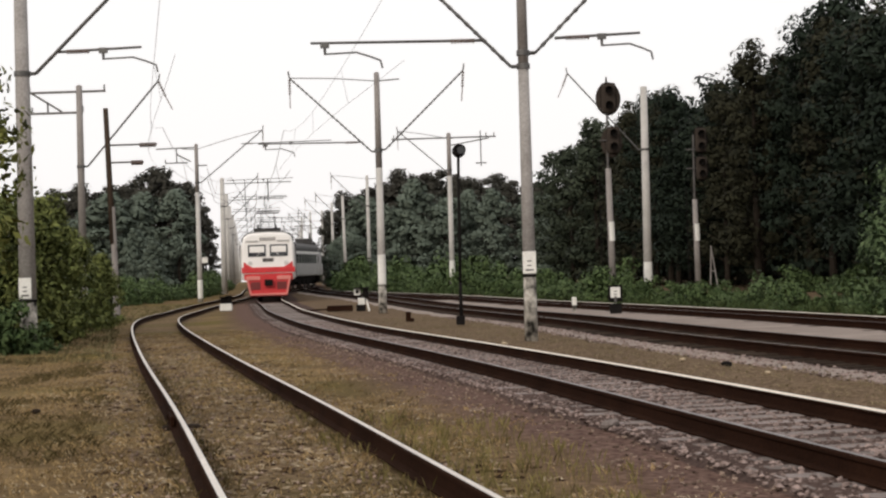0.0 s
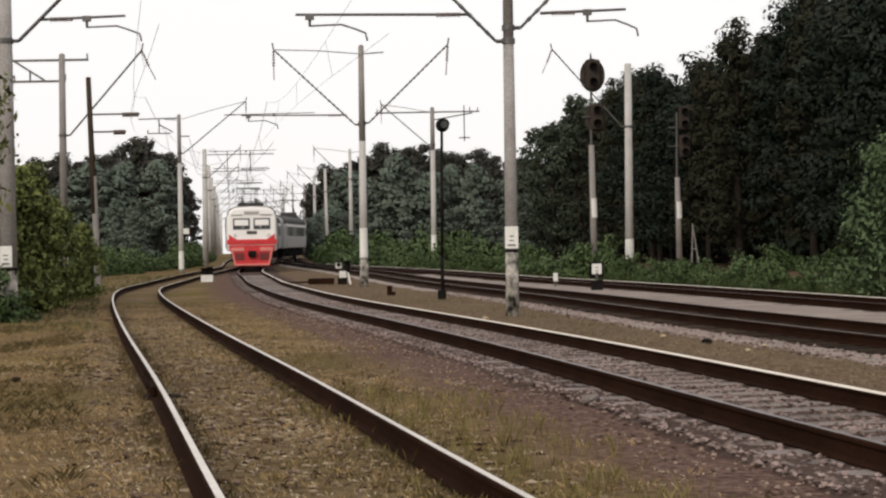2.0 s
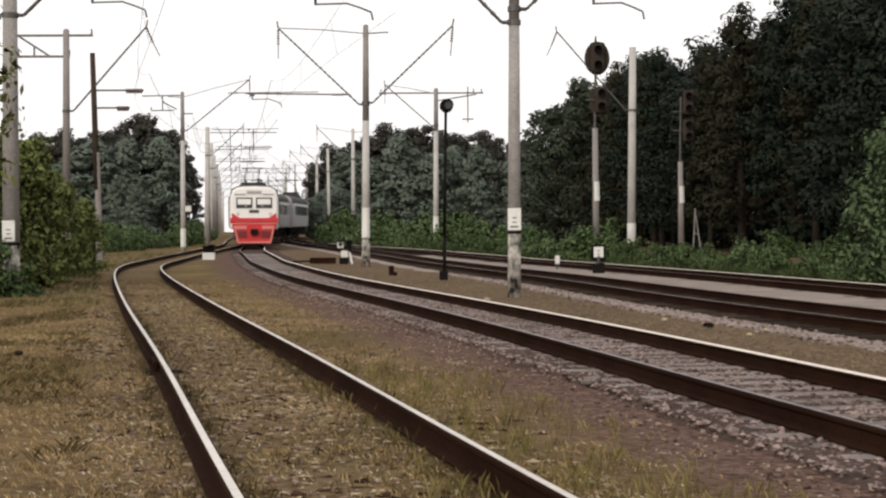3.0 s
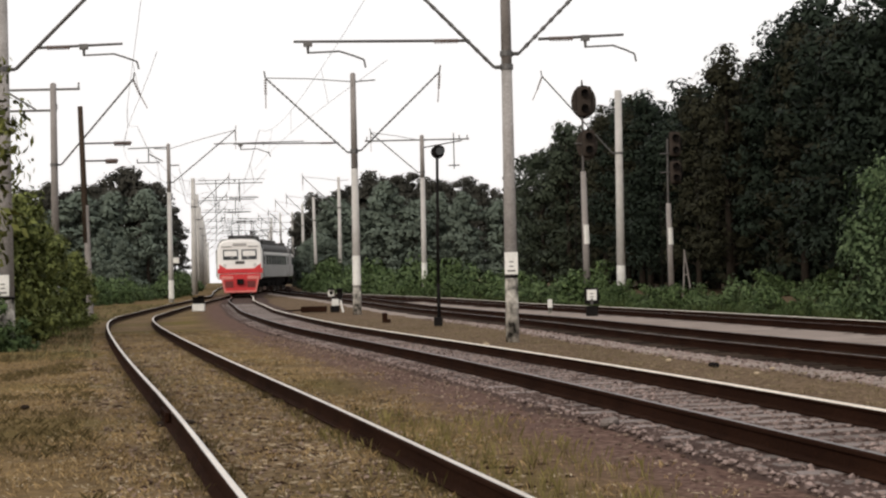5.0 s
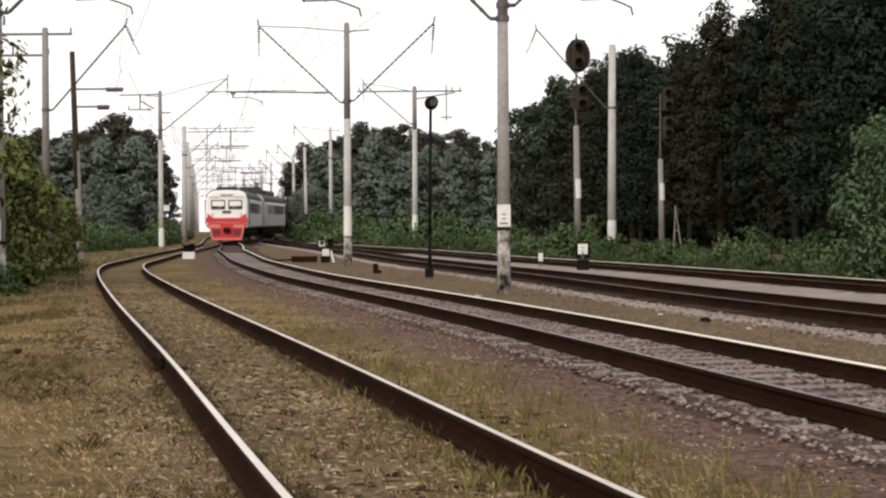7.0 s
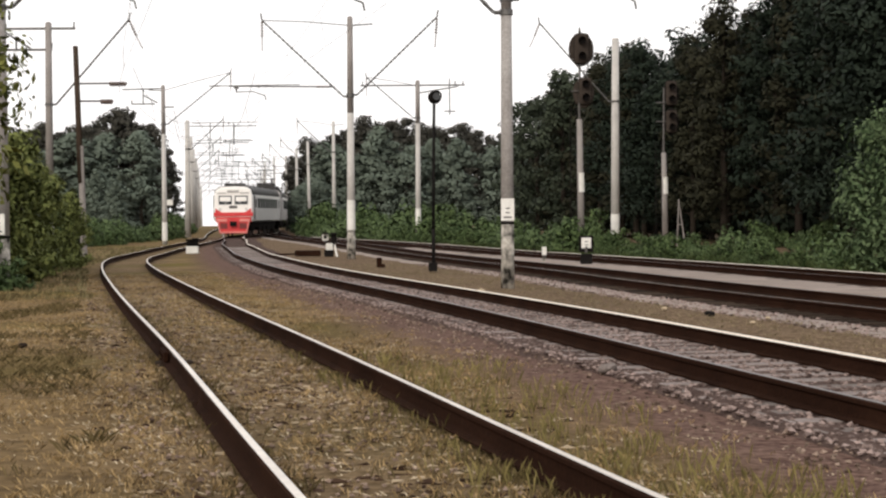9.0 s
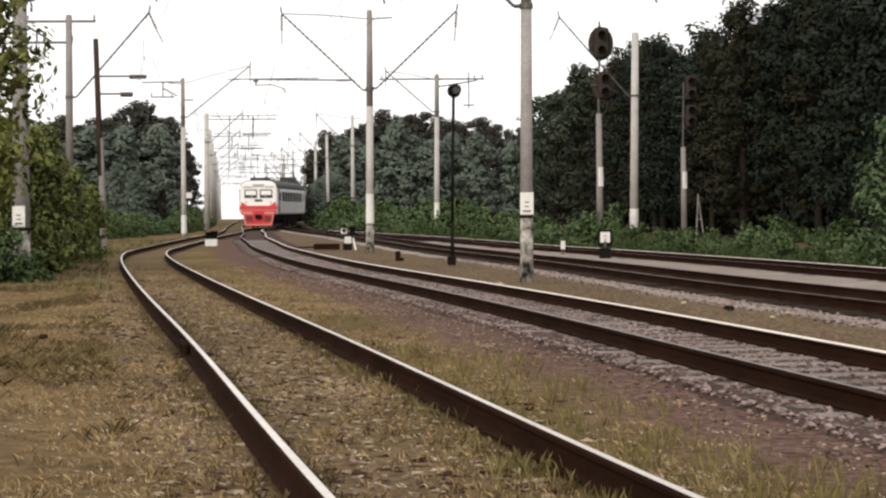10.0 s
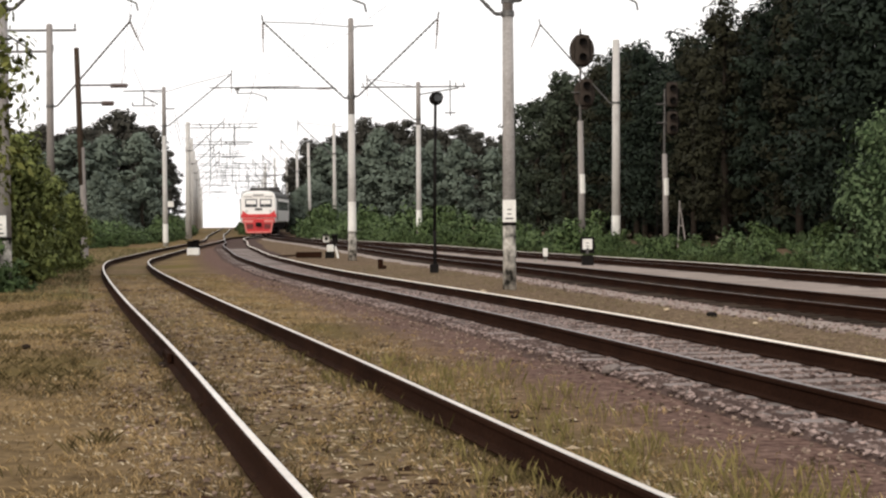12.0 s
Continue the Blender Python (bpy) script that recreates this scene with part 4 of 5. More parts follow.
            tube(bm, (s * 1.12, yo + 0.04, 2.28), (s * 1.12, yo - 0.07, 2.28), 0.13, 0.11, 14)
            part("headlight", bm, LENS, t)
            bm = bmesh.new()
            box(bm, s * 0.98 - 0.38, s * 0.98 + 0.38, yo - 0.06, yo - 0.01, 3.58, 3.66, bevel=0.01)
            part("brow", bm, CAR_GREY, t)
            # side wedge of the red livery
            bm = bmesh.new()
            vs = [bm.verts.new(p) for p in ((s * 0.95, yo - 0.012, 1.98), (s * 1.54, yo - 0.012, 1.98), (s * 1.52, yo - 0.012, 2.36), (s * 1.32, yo - 0.012, 2.20))]
            f = bm.faces.new(vs)
            r = bmesh.ops.extrude_face_region(bm, geom=[f])
            bmesh.ops.translate(bm, vec=(0, 0.02, 0), verts=[v for v in r["geom"] if isinstance(v, bmesh.types.BMVert)])
            bmesh.ops.recalc_face_normals(bm, faces=bm.faces)
            part("livery_wedge", bm, CAR_RED, t, "red painted wedge")
        bm = bmesh.new()
        box(bm, -0.34, 0.34, yo - 0.03, yo + 0.02, 2.34, 2.56, bevel=0.02)
        part("emblem_plate", bm, STEEL_DARK, t)
        bm = bmesh.new()
        box(bm, -0.5, 0.5, yo - 0.05, yo + 0.02, 3.66, 3.86, bevel=0.02)
        part("destination_board", bm, CAR_GREY, t)
        bm = bmesh.new()
        box(bm, -1.66, 1.66, yo - 0.06, yo + 0.12, 1.66, 2.0, bevel=0.03)
        part("red_band", bm, CAR_RED, t, "red band below the windscreens")
        bm = bmesh.new()
        box(bm, -1.5, 1.5, yo + 0.02, yo + 0.2, 1.2, 1.62)
        part("buffer_beam", bm, CAR_RED, t)
        # plough: a trapezoid frame with a slatted field
        bm = bmesh.new()
        pl = [(-1.42, 1.5), (1.42, 1.5), (1.16, 0.22), (-1.16, 0.22)]
        a = [bm.verts.new((x, yo - 0.02, z)) for x, z in pl]
        b = [bm.verts.new((x, yo + 0.12, z)) for x, z in pl]
        bm.faces.new(a)
        bm.faces.new(b)
        for i in range(4):
            j = (i + 1) % 4
            bm.faces.new((a[i], a[j], b[j], b[i]))
        bmesh.ops.recalc_face_normals(bm, faces=bm.faces)
        pw = part("plough", bm, CAR_RED, t, "red track plough")
        bm = bmesh.new()
        bent(bm, [(-1.36, yo - 0.05, 1.42), (-1.12, yo - 0.05, 0.32), (1.12, yo - 0.05, 0.32), (1.36, yo - 0.05, 1.42)], 0.07)
        part("plough_frame", bm, CAR_PINK, pw, "paler red frame")
        for s in (-1, 1):
            bm = bmesh.new()
            box(bm, s * 0.95 - 0.42, s * 0.95 + 0.42, yo - 0.10, yo - 0.02, 1.22, 1.46, bevel=0.02)
            part("step", bm, CAR_PINK, pw)
            bm = bmesh.new()
            box(bm, s * 0.82 - 0.3, s * 0.82 + 0.3, yo - 0.06, yo - 0.02, 0.62, 1.1, bevel=0.02)
            part("recess", bm, CAR_MAROON, pw, "dark red recess")
        bm = bmesh.new()
        box(bm, -0.26, 0.26, yo - 0.45, yo, 0.86, 1.24, bevel=0.05)
        part("coupler", bm, BLACK, t)
        bm = bmesh.new()
        box(bm, -0.85, 0.85, -9.2, -8.2, 4.12, 4.45, bevel=0.05)
        tube(bm, (-0.55, -9.3, 4.45), (-0.55, -8.2, 4.62), 0.05)
        tube(bm, (0.55, -9.3, 4.45), (0.55, -8.2, 4.62), 0.05)
        part("roof_horn_box", bm, CAR_ROOF, t)
    return t


CARS = [car(True, False, "rear carriage with white cab front above a red plough"), car(False, True, "grey motor carriage with pantograph on the roof"), car(False, False, "grey carriage with a row of dark windows"), car(False, True, "grey motor carriage with roof gear"), car(False, False, "grey carriage with a row of dark windows")]
# the loading gauge here is generous: bodies a little wider and taller
for c in CARS:
    for ob in c.children_recursive:
        if ob.type == "MESH" and not ob.name.startswith("wheel"):
            ob.data.transform(Matrix.Diagonal((1.04, 1.0, 1.055, 1.0)))


# ---- plants ----
def leaves_into(verts, faces, normals, centre, radius, count, size, rnd, squash=0.8, axis=None):
    """Small leaf blades scattered in a clump, denser at the rim, shaded as parts of a rounded mass."""
    cx, cy, cz = centre
    heart = Vector((0, 0, cz - radius)) if axis is None else Vector(axis)
    for _ in range(count):
        a, b = rnd.uniform(0, 2 * math.pi), math.acos(rnd.uniform(-1, 1))
        r = radius * rnd.uniform(0.35, 1.0) ** 0.6
        out = Vector((math.sin(b) * math.cos(a), math.sin(b) * math.sin(a), math.cos(b)))
        p = Vector((cx + r * out.x, cy + r * out.y, cz + r * out.z * squash))
        s = size * rnd.uniform(0.6, 1.3)
        n = Vector((out.x + rnd.gauss(0, 0.3), out.y + rnd.gauss(0, 0.3), out.z + 0.3 + rnd.gauss(0, 0.3))).normalized()
        u = n.cross(Vector((rnd.uniform(-1, 1), rnd.uniform(-1, 1), rnd.uniform(-1, 1)))).normalized()
        w = n.cross(u)
        k = len(verts)
        verts.extend([tuple(p - u * s), tuple(p - w * s * 0.5), tuple(p + u * s), tuple(p + w * s * 0.5)])
        faces.append((k, k + 1, k + 2, k + 3))
        soft = (out * 0.45 + (p - heart).normalized() * 0.65 + n * 0.28).normalized()
        normals.extend([tuple(soft)] * 4)


def crown_mesh(name, verts, faces, normals, material):
    me = bpy.data.meshes.new(name)
    me.from_pydata(verts, [], faces)
    me.normals_split_custom_set_from_vertices(normals)
    me.materials.append(material)
    return me


def tree(height, spread, low, clumps, per, leaf, material, seed, label, category="tree", conical=0.5, group="forest trees"):
    rnd = random.Random(seed)
    t = thing("tree", 0, 0, 0, label, category, group)
    bm = bmesh.new()
    rb = height * 0.013 + 0.03
    tube(bm, (0, 0, -0.2), (rnd.uniform(-0.2, 0.2), rnd.uniform(-0.2, 0.2), height * 0.55), rb, rb * 0.6, 9)
    tube(bm, (0, 0, height * 0.5), (rnd.uniform(-0.3, 0.3), 0, height * 0.93), rb * 0.62, rb * 0.15, 7)
    vs, fs, ns = [], [], []
    for i in range(clumps):
        u = (i + rnd.random()) / clumps
        z = height * (low + (0.97 - low) * u)
        env = spread * ((1 - u) ** 0.55 * conical + (1 - conical) * math.sin(math.pi * (0.18 + 0.74 * u)))
        a = rnd.uniform(0, 2 * math.pi)
        d = env * rnd.uniform(0.25, 1.0)
        c = (d * math.cos(a), d * math.sin(a), z + rnd.uniform(-0.3, 0.3))
        if i % 3 == 0:
            tube(bm, (0, 0, max(0.3, z - d * 0.5)), c, rb * 0.28, rb * 0.07, 5)
        leaves_into(vs, fs, ns, c, spread * rnd.uniform(0.24, 0.44), per, leaf, rnd, 0.62)
    part("trunk", bm, BARK, t)
    ob = new("crown", crown_mesh("crown", vs, fs, ns, material))
    ob.parent = t
    return t


def bush(height, spread, clumps, per, leaf, material, seed, label):
    rnd = random.Random(seed)
    t = thing("bush", 0, 0, 0, label, "bush", "trackside bushes")
    bm = bmesh.new()
    vs, fs, ns = [], [], []
    for i in range(clumps):
        a, d = rnd.uniform(0, 2 * math.pi), spread * rnd.random() ** 0.6
        top = height * (1 - 0.55 * (d / spread) ** 2) * rnd.uniform(0.7, 1.0)
        z = rnd.uniform(0.12, 0.95) * top
        c = (d * math.cos(a), d * math.sin(a), z)
        tube(bm, (0.15 * math.cos(a), 0.15 * math.sin(a), -0.1), c, 0.025, 0.008, 4)
        leaves_into(vs, fs, ns, c, spread * rnd.uniform(0.18, 0.32), per, leaf, rnd, 0.9, (0, 0, 0))
    part("stem", bm, BARK, t)
    ob = new("foliage", crown_mesh("foliage", vs, fs, ns, material))
    ob.parent = t
    return t


def plant(master, x, y, k, rnd, used, wide):
    m = pose(x, y, rise(y) - 0.05, 0, 0, rnd.uniform(0, 360))
    w = k * rnd.uniform(0.94, wide)
    if not used:
        master.scale = (w, w, k * rnd.uniform(0.94, 1.06))
        master.matrix_basis = m @ Matrix.Diagonal((*master.scale, 1))
        return master
    c = copy_thing(master, m)
    c.scale = (w, w, k * rnd.uniform(0.92, 1.08))
    return c


def scatter(masters, spots, seed, wide=1.0):
    rnd = random.Random(seed)
    seen = set()
    for x, y, k in spots:
        i = rnd.randrange(len(masters))
        plant(masters[i], x, y, k * rnd.uniform(0.96, 1.04), rnd, i in seen, wide)
        seen.add(i)
    for i, m in enumerate(masters):
        if i not in seen:
            x, y, k = spots[-1]
            plant(m, x + 1.5 * (i + 1), y + 2, k, rnd, False, wide)


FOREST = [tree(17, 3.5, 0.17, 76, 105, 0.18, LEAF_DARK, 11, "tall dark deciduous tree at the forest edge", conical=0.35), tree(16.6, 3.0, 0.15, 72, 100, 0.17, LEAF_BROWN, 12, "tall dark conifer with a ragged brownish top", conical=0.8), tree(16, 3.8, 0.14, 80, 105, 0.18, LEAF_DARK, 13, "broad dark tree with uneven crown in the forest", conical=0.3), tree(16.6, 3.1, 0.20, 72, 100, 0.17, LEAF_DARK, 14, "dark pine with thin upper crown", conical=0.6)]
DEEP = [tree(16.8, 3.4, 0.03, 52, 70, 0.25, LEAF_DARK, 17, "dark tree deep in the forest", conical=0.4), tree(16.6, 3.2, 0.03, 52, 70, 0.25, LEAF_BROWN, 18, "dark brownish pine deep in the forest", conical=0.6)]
# canopy height along the forest edge
CANOPY_Y = (52, 70, 86, 92, 98, 102, 106, 108.5, 113, 120, 125, 132, 140, 146, 153, 162, 169, 175)
CANOPY_H = (18.0, 17.6, 17.4, 17.4, 17.0, 16.1, 15.0, 14.3, 15.3, 15.6, 16.3, 15.7, 15.0, 14.6, 14.0, 13.2, 12.0, 10.8)
outer, deep, thin = [], [], []
rf = random.Random(5)
for row, (off, k, last) in enumerate(((0, 0.92, 147), (3.4, 1.0, 155), (7.5, 1.0, 163))):
    y = 52.0
    while y < last:
        edge = 25.5 - (y - 60) * 0.165
        tall = float(np.interp(y + (0.0 if row else 4.0), CANOPY_Y, CANOPY_H)) / 17.0
        spot = (edge + off + rf.uniform(-1.0, 1.0), y + rf.uniform(-1, 1) + row, tall * k * rf.uniform(0.93, 1.02))
        (thin if y > 122 else deep if row else outer).append(spot)
        y += 3.6
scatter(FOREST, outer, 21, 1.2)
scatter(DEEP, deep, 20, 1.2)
EDGE = [tree(16.5, 3.4, 0.05, 60, 84, 0.23, LEAF_EDGE, 15, "haze-paled green tree where the forest thins out", conical=0.35), tree(16.5, 3.0, 0.05, 60, 84, 0.23, LEAF_BROWN, 16, "brownish pine with a narrow crown", conical=0.6)]
scatter(EDGE, thin, 26, 1.2)

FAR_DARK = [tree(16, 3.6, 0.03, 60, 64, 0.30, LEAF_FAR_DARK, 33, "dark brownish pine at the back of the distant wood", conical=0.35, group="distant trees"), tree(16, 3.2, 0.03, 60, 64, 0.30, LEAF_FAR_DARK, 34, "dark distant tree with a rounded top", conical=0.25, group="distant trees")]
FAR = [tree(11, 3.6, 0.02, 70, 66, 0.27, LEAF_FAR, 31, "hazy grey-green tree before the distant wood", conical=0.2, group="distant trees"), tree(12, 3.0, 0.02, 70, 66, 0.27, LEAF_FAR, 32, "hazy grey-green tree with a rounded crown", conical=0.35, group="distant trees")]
# skyline of the two distant woods, as x and height
WOOD_X = (-58, -50, -45, -41, -37, -34.6, -32.6, -31.4, -16.5, -15.3, -12.3, -7.7, -1.5, 3.8, 7.6, 11, 20)
WOOD_H = (12.0, 14.0, 15.2, 16.0, 16.4, 15.0, 11.0, 8.5, 8.0, 10.2, 12.7, 14.6, 15.0, 14.0, 13.6, 13.0, 12.0)
back, front = [], []
for x0, x1 in ((-57, -32.4), (-15.4, 19)):
    n = int((x1 - x0) / 1.9)
    for i in range(n + 1):
        x = x0 + (x1 - x0) * i / n
        for dy in (0, 12):
            y = 215 + dy
            back.append((x * (y / 215), y + rf.uniform(-2, 2), float(np.interp(x, WOOD_X, WOOD_H)) / 16.2 * (y / 215) * rf.uniform(0.95, 1.0)))
        if i % 2 == 0 and float(np.interp(x, WOOD_X, WOOD_H)) > 11.5:
            y = 198 + rf.uniform(-3, 3)
            front.append((x * (y / 215) + rf.uniform(-0.8, 0.8), y, float(np.interp(x, WOOD_X, WOOD_H)) * rf.uniform(0.70, 0.86) / 11.5))
for i in range(16):
    spot = (-62 + 3.4 * i, 345 + rf.uniform(-8, 8), rf.uniform(0.25, 0.36))
    if not -46 < spot[0] < -27:
        front.append(spot)
for x, y, k in ((-11.6, 190, 0.55), (-12.4, 180, 0.45), (-10.2, 184, 0.6), (-34.0, 186, 0.5), (-37.0, 190, 0.66)):
    front.append((x, y, k))
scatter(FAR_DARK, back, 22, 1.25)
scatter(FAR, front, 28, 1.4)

BUSHES = [bush(2.3, 1.7, 36, 40, 0.135, LEAF_MID, 41, "dense green bush beside the track"), bush(2.0, 1.9, 36, 40, 0.135, LEAF_YOUNG, 42, "low spreading green bush"), bush(2.7, 1.5, 36, 40, 0.135, LEAF_MID, 43, "upright leafy bush with loose shoots")]
spots = []
y = 36.0
while y < 172:
    fx = FOURTH.at(min(y, 132)) if y < 132 else -9.8 - (y - 132) * 0.10
    for off in (3.4, 5.2, 7.6) if y > 70 else (2.9, 4.4, 6.4):
        swell = max(0.42, 0.66 + 0.95 * noise.noise(Vector((y * 0.19, off * 0.5, 4))))
        spots.append((fx + off + rf.uniform(-0.6, 0.6), y + rf.uniform(-0.8, 0.8), swell * rf.uniform(0.75, 1.2) * (1.25 if y > 104 else 0.76 if y > 78 else 0.64 if y > 60 else 0.56) * (1 + (off - 3.4) * 0.03)))
    y += 2.5
for i in range(17):
    spots.append((25.0 + rf.uniform(-1.5, 1.0) - max(0.0, i * 2.4 - 10) * 0.16, 48 + 2.4 * i, rf.uniform(0.4, 0.8)))
# left side of the siding
for y in range(36, 128, 3):
    sx = SIDING.at(y)
    base = 1.2 if y < 62 else 1.15 if y < 84 else 0.9
    for off in (5.6, 7.4, 9.6) if y < 62 else (5.6, 7.6):
        spots.append((sx - off - (0.9 if y < 104 else 0.4) + rf.uniform(-0.7, 0.5), y + rf.uniform(-1, 1), base * rf.uniform(0.75, 1.15) * (0.7 if off < 6 else 1.0 + (off - 5.6) * 0.06)))
for y in range(130, 200, 6):
    spots.append((SIDING.at(y) - 4.5 + rf.uniform(-0.5, 0.5), y, 1.0))
for x, y, k in ((-10.3, 36.5, 0.62), (-11.2, 36.0, 0.9), (-9.75, 37.2, 0.42), (-16.2, 66.0, 0.7), (-15.6, 70.5, 0.6), (-17.0, 69.0, 0.9), (-6.0, 17.2, 0.36), (-5.55, 15.2, 0.2), (-6.5, 19.0, 0.42)):
    spots.append((x, y, k))
for y in range(186, 320, 8):
    spots.append(((SIDING.at(y) + MAIN.at(y)) / 2 + rf.uniform(-0.4, 0.4), y, rf.uniform(0.4, 0.65)))
    spots.append((MAIN.at(y) + 4.2 + rf.uniform(-0.4, 0.4), y + 3, rf.uniform(0.6, 0.95)))
scatter(BUSHES, spots, 23)

NEAR_SAPLING = [tree(5.2, 1.12, 0.36, 140, 105, 0.050, LEAF_LIGHT, 54, "slender young tree with light green leaves", conical=0.7, group="saplings")]
scatter(NEAR_SAPLING, [(-4.87, 14.5, 1.0)], 29)
SAPLING = [tree(3.4, 2.0, 0.03, 150, 80, 0.08, LEAF_OLIVE, 51, "low leafy tree with light green foliage at the trackside", conical=0.2, group="saplings"), tree(3.9, 2.0, 0.03, 110, 90, 0.075, LEAF_SHRUB, 52, "bright green shrub beside the outer track", conical=0.2, group="saplings")]
scatter([SAPLING[0]], [(-12.3, 41.5, 1.2), (-13.6, 45.0, 1.35), (-15.0, 50.0, 1.2)], 24)
YOUNG = [tree(4.2, 1.25, 0.02, 80, 60, 0.09, LEAF_OLIVE, 53, "dense olive green young tree beside a mast", conical=0.25, group="saplings")]
scatter(YOUNG, [(-10.6, 42.0, 1.0), (-12.0, 44.0, 1.1), (-11.4, 48.0, 0.8), (-12.5, 51.5, 0.85), (-12.2, 56.0, 0.62), (-13.1, 62.0, 0.5)], 27)
scatter([SAPLING[1]], [(12.55, 41.0, 1.04), (14.6, 43.5, 1.3)], 25)


# ---- grass and loose stones ----
def grass_mesh(name, material, label, place, count, hmin, hmax, seed, w=0.0036, lean=1.5):
    rnd = random.Random(seed)
    vs, fs = [], []
    tries = 0
    while len(fs) < count and tries < count * 6:
        tries += 1
        x, y = place(rnd)
        d = near_track(x, y)
        if abs(d - 0.795) < 0.13 or (d < 0.8 and rnd.random() < 0.15):
            continue
        h = rnd.uniform(hmin, hmax)
        for _ in range(rnd.randint(3, 7)):
            bx, by = x + rnd.gauss(0, 0.05), y + rnd.gauss(0, 0.05)
            a = rnd.uniform(0, 6.28)
            hx, hy = math.cos(a), math.sin(a)
            z = rise(y) - 0.03
            l = rnd.uniform(0.25, 1.0) * lean * h
            k = len(vs)
            vs.extend([(bx - hy * w, by + hx * w, z), (bx + hy * w, by - hx * w, z), (bx + hx * l * 0.4 + hy * w * 0.8, by + hy * l * 0.4 - hx * w * 0.8, z + h * 0.65), (bx + hx * l, by + hy * l, z + h)])
            fs.append((k, k + 1, k + 2))
            fs.append((k, k + 2, k + 3))
    me = bpy.data.meshes.new(name)
    me.from_pydata(vs, [], fs)
    me.materials.append(material)
    return tagged(new(name, me), label, "grass", kind="stuff")


def meadow(rnd):
    y = 6 + 44 * rnd.random() ** 1.5
    lo, hi = SIDING.at(y) - 6.5, MAIN.at(y) - (1.9 if rnd.random() < 0.2 else 2.5)
    x = rnd.uniform(lo, hi)
    for _ in range(1):
        if noise.noise(Vector((x * 0.8, y * 0.45, 8))) + 0.7 * noise.noise(Vector((x * 2.6, y * 1.6, 5))) > -0.1:
            break
        x = rnd.uniform(lo, hi)
    return x, y


def patch(rnd):
    y = 7 + 10 * rnd.random() ** 1.4
    return MAIN.at(y) - rnd.uniform(2.2, 4.2), y


def between(rnd):
    y = 14 + 46 * rnd.random()
    return rnd.uniform(MAIN.at(y) + 1.9, THIRD.at(y) - 1.9), y


def verge(rnd):
    for _ in range(6):
        y = 9 + 26 * rnd.random()
        x = SIDING.at(y) - rnd.uniform(1.6, 6.5)
        if noise.noise(Vector((x * 0.5, y * 0.3, 2))) + (0.25 if 12 < y < 22 else 0.0) > 0.12:
            break
    return x, y


def weedy(rnd):
    y = 7 + 22 * rnd.random() ** 1.3
    return SIDING.at(y) + rnd.choice((-0.96, 0.96, -0.63, 0.63, rnd.uniform(-0.7, 2.4))) + rnd.gauss(0, 0.04), y


grass_mesh("dry_grass", DRY, "short dry yellow-brown grass around the siding", meadow, 170000, 0.012, 0.055, 61)
grass_mesh("green_grass", GREENGRASS, "taller greenish grass tufts near the ballast", patch, 4600, 0.05, 0.17, 62, 0.0022, 0.5)
grass_mesh("dry_grass", DRY_PALE, "sparse dry grass between the tracks", between, 14000, 0.015, 0.055, 63)
grass_mesh("straw", STRAW, "pale straw and dead stalks lying on the ground", meadow, 52000, 0.006, 0.018, 65, 0.0055, 5.0)
grass_mesh("weeds", WEED, "low dark green weeds on the verge", verge, 32000, 0.02, 0.10, 64)
grass_mesh("weeds", WEED, "small dark weeds beside the siding rails", weedy, 5200, 0.03, 0.10, 66, 0.005, 0.9)


def under_bushes(rnd):
    y = 34 + 62 * rnd.random()
    return FOURTH.at(y) + 1.7 + 6.0 * rnd.random(), y


def far_verge(rnd):
    y = 32 + 70 * rnd.random()
    return SIDING.at(y) - rnd.uniform(1.3, 6.5), y


grass_mesh("undergrowth", UNDERGROWTH, "low green undergrowth at the foot of the bushes", under_bushes, 26000, 0.10, 0.36, 67, 0.014, 0.8)
grass_mesh("verge_grass", VERGE_GRASS, "olive grass on the verge beside the hedge", far_verge, 30000, 0.04, 0.16, 68, 0.010, 1.0)


def stones(name, line, y0, y1, lo, hi, count, smin, smax, seed, label, lift=0.0, material=None, wide=1.0):
    rnd = random.Random(seed)
    vs, fs = [], []
    base = [Vector(p) for p in ((1, 0, 0), (-1, 0, 0), (0, 1, 0), (0, -1, 0), (0, 0, 1), (0, 0, -1))]
    tris = ((0, 2, 4), (2, 1, 4), (1, 3, 4), (3, 0, 4), (2, 0, 5), (1, 2, 5), (3, 1, 5), (0, 3, 5))
    for _ in range(count):
        y = y0 + (y1 - y0) * rnd.random() ** 1.35
        off = rnd.uniform(lo, hi)
        if abs(abs(off) - 0.795) < 0.10:
            continue
        p = line.point(y, off, lift + rnd.uniform(-0.015, 0.01) - 0.05 * max(0, abs(off) - 1.5))
        s = rnd.uniform(smin, smax)
        q = Euler((rnd.uniform(0, 6), rnd.uniform(0, 6), rnd.uniform(0, 6))).to_matrix()
        k = len(vs)
        for b in base:
            v = q @ (b * s * rnd.uniform(0.7, 1.2))
            vs.append((p.x + v.x * wide, p.y + v.y, p.z + v.z * 0.7))
        fs.extend([(k + a, k + b, k + c) for a, b, c in tris])
    me = bpy.data.meshes.new(name)
    me.from_pydata(vs, [], fs)
    me.materials.append(material or STONE)
    return tagged(new(name, me), label, "gravel", kind="stuff")


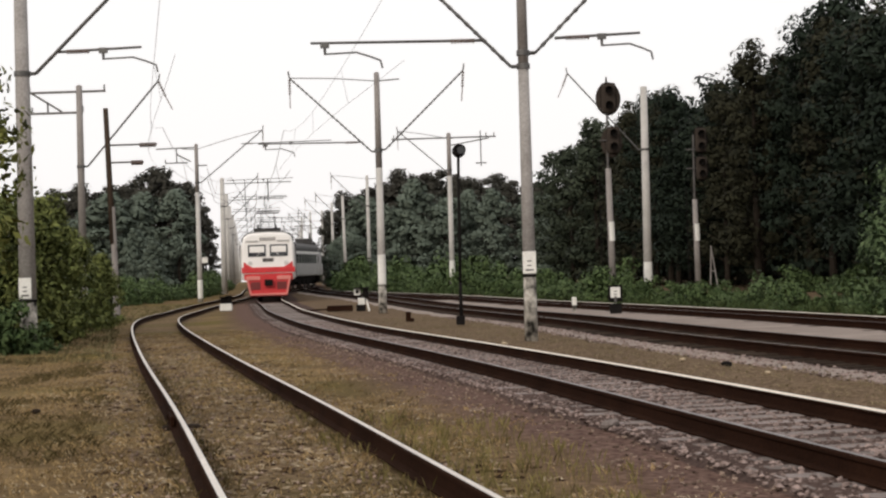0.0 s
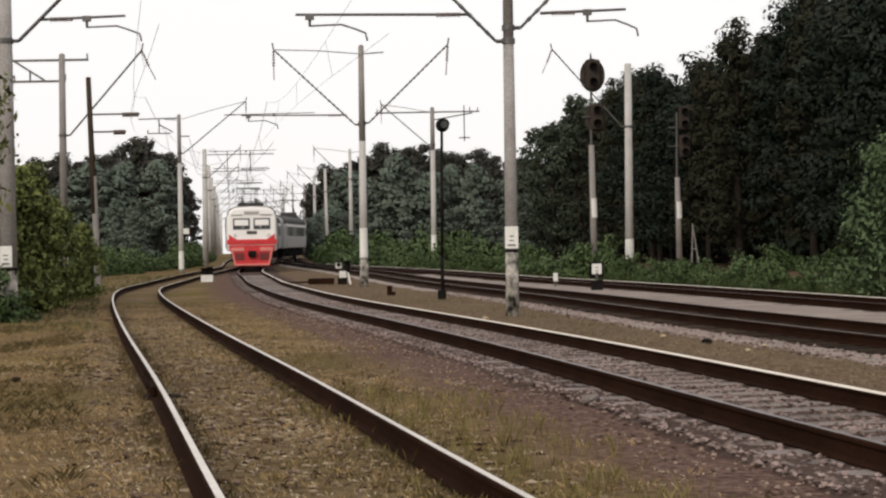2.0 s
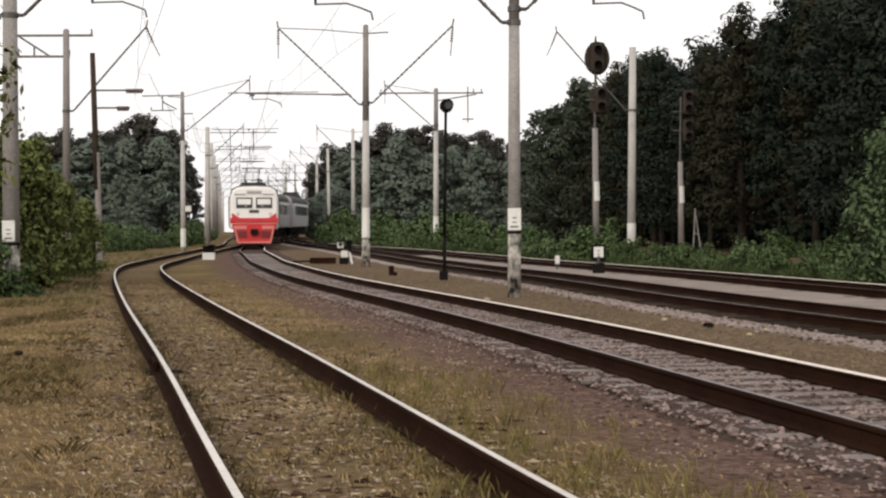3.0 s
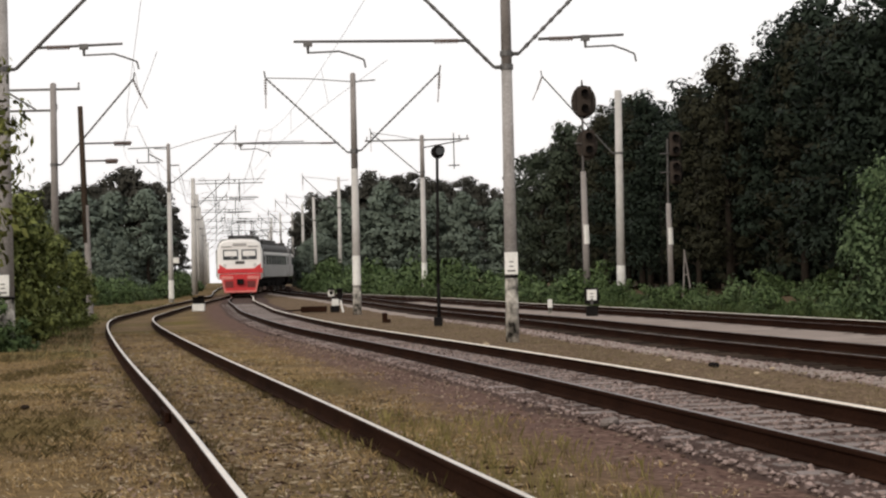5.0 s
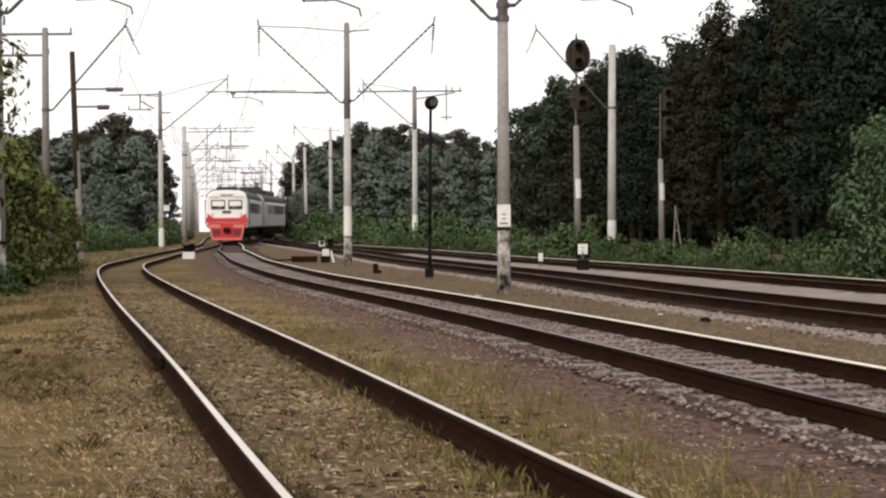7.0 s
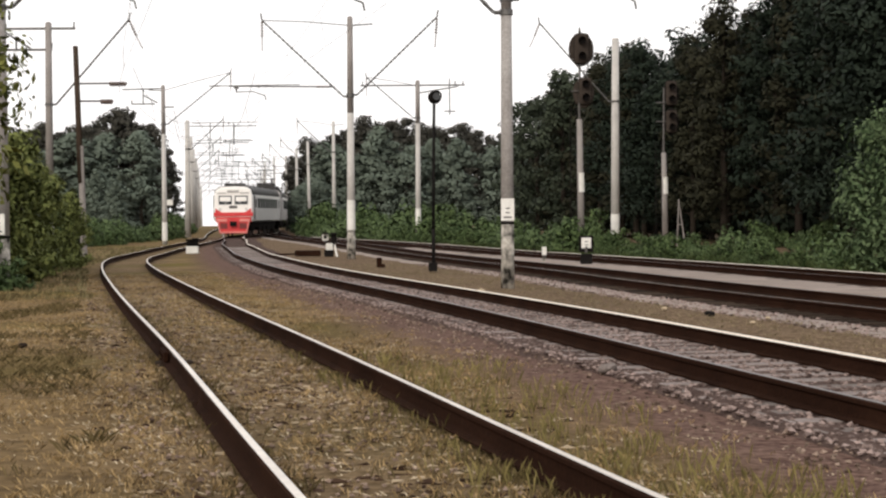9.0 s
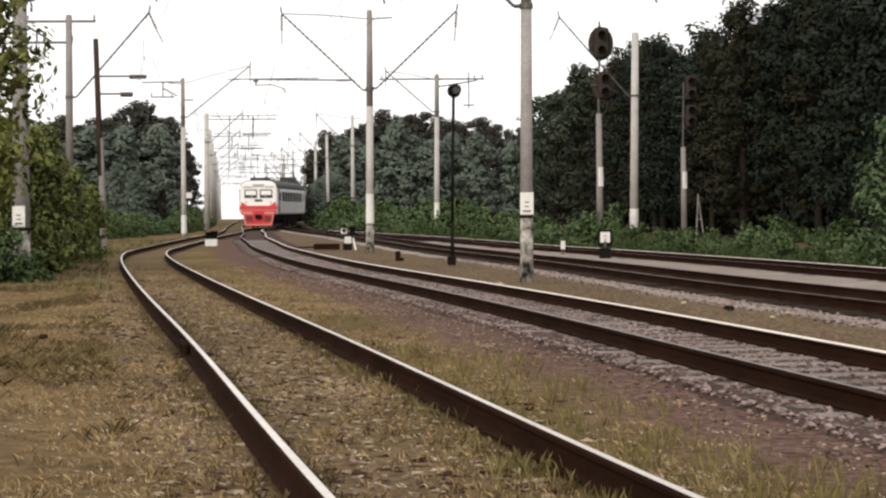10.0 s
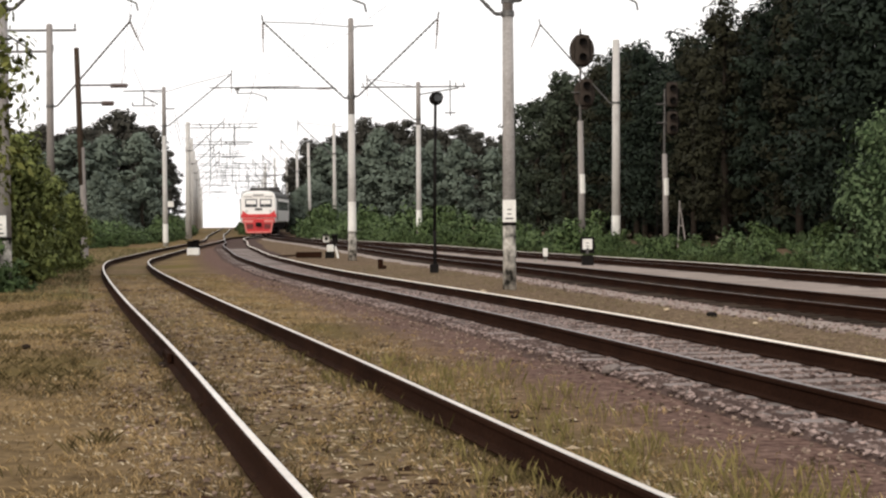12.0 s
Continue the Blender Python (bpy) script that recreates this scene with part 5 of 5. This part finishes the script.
stones("ballast_stones", MAIN, 6, 60, -1.4, 1.5, 28000, 0.016, 0.038, 71, "loose purple-grey ballast stones along the main track", -0.012)
stones("ballast_stones", THIRD, 16, 60, -2.0, -1.2, 3500, 0.025, 0.05, 72, "loose grey ballast stones along the further track", -0.03)
stones("gravel", THIRD, 16, 55, 1.3, 4.0, 4200, 0.02, 0.05, 77, "loose pale stones between the two further tracks", 0.005)
stones("gravel", MAIN, 6, 45, -2.3, -1.35, 2200, 0.010, 0.030, 74, "loose stones strewn over reddish soil", -0.035, PEBBLE)
stones("gravel", SIDING, 6, 40, -1.5, 1.3, 2600, 0.012, 0.03, 73, "scattered gravel between the siding rails", -0.02, PEBBLE)

stones("soil_clods", SIDING, 6, 40, -5.5, 2.6, 8500, 0.015, 0.045, 75, "dark clods of soil strewn over the dry grass", -0.045, CLOD, 2.0)
stones("stone_chips", SIDING, 6, 36, -1.7, 1.6, 2200, 0.010, 0.028, 76, "pale flat stone chips strewn about the siding", -0.028, CHIP, 2.2)

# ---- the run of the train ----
ARC_Y = [95 + 0.25 * i for i in range(900)]
ARC_S = [0.0]
for ya, yb in zip(ARC_Y[:-1], ARC_Y[1:]):
    ARC_S.append(ARC_S[-1] + math.hypot(yb - ya, MAIN.at(yb) - MAIN.at(ya)))


def on_track(s):
    y = float(np.interp(s, ARC_S, ARC_Y))
    return Vector((MAIN.at(y), y, rise(y) + 0.175))


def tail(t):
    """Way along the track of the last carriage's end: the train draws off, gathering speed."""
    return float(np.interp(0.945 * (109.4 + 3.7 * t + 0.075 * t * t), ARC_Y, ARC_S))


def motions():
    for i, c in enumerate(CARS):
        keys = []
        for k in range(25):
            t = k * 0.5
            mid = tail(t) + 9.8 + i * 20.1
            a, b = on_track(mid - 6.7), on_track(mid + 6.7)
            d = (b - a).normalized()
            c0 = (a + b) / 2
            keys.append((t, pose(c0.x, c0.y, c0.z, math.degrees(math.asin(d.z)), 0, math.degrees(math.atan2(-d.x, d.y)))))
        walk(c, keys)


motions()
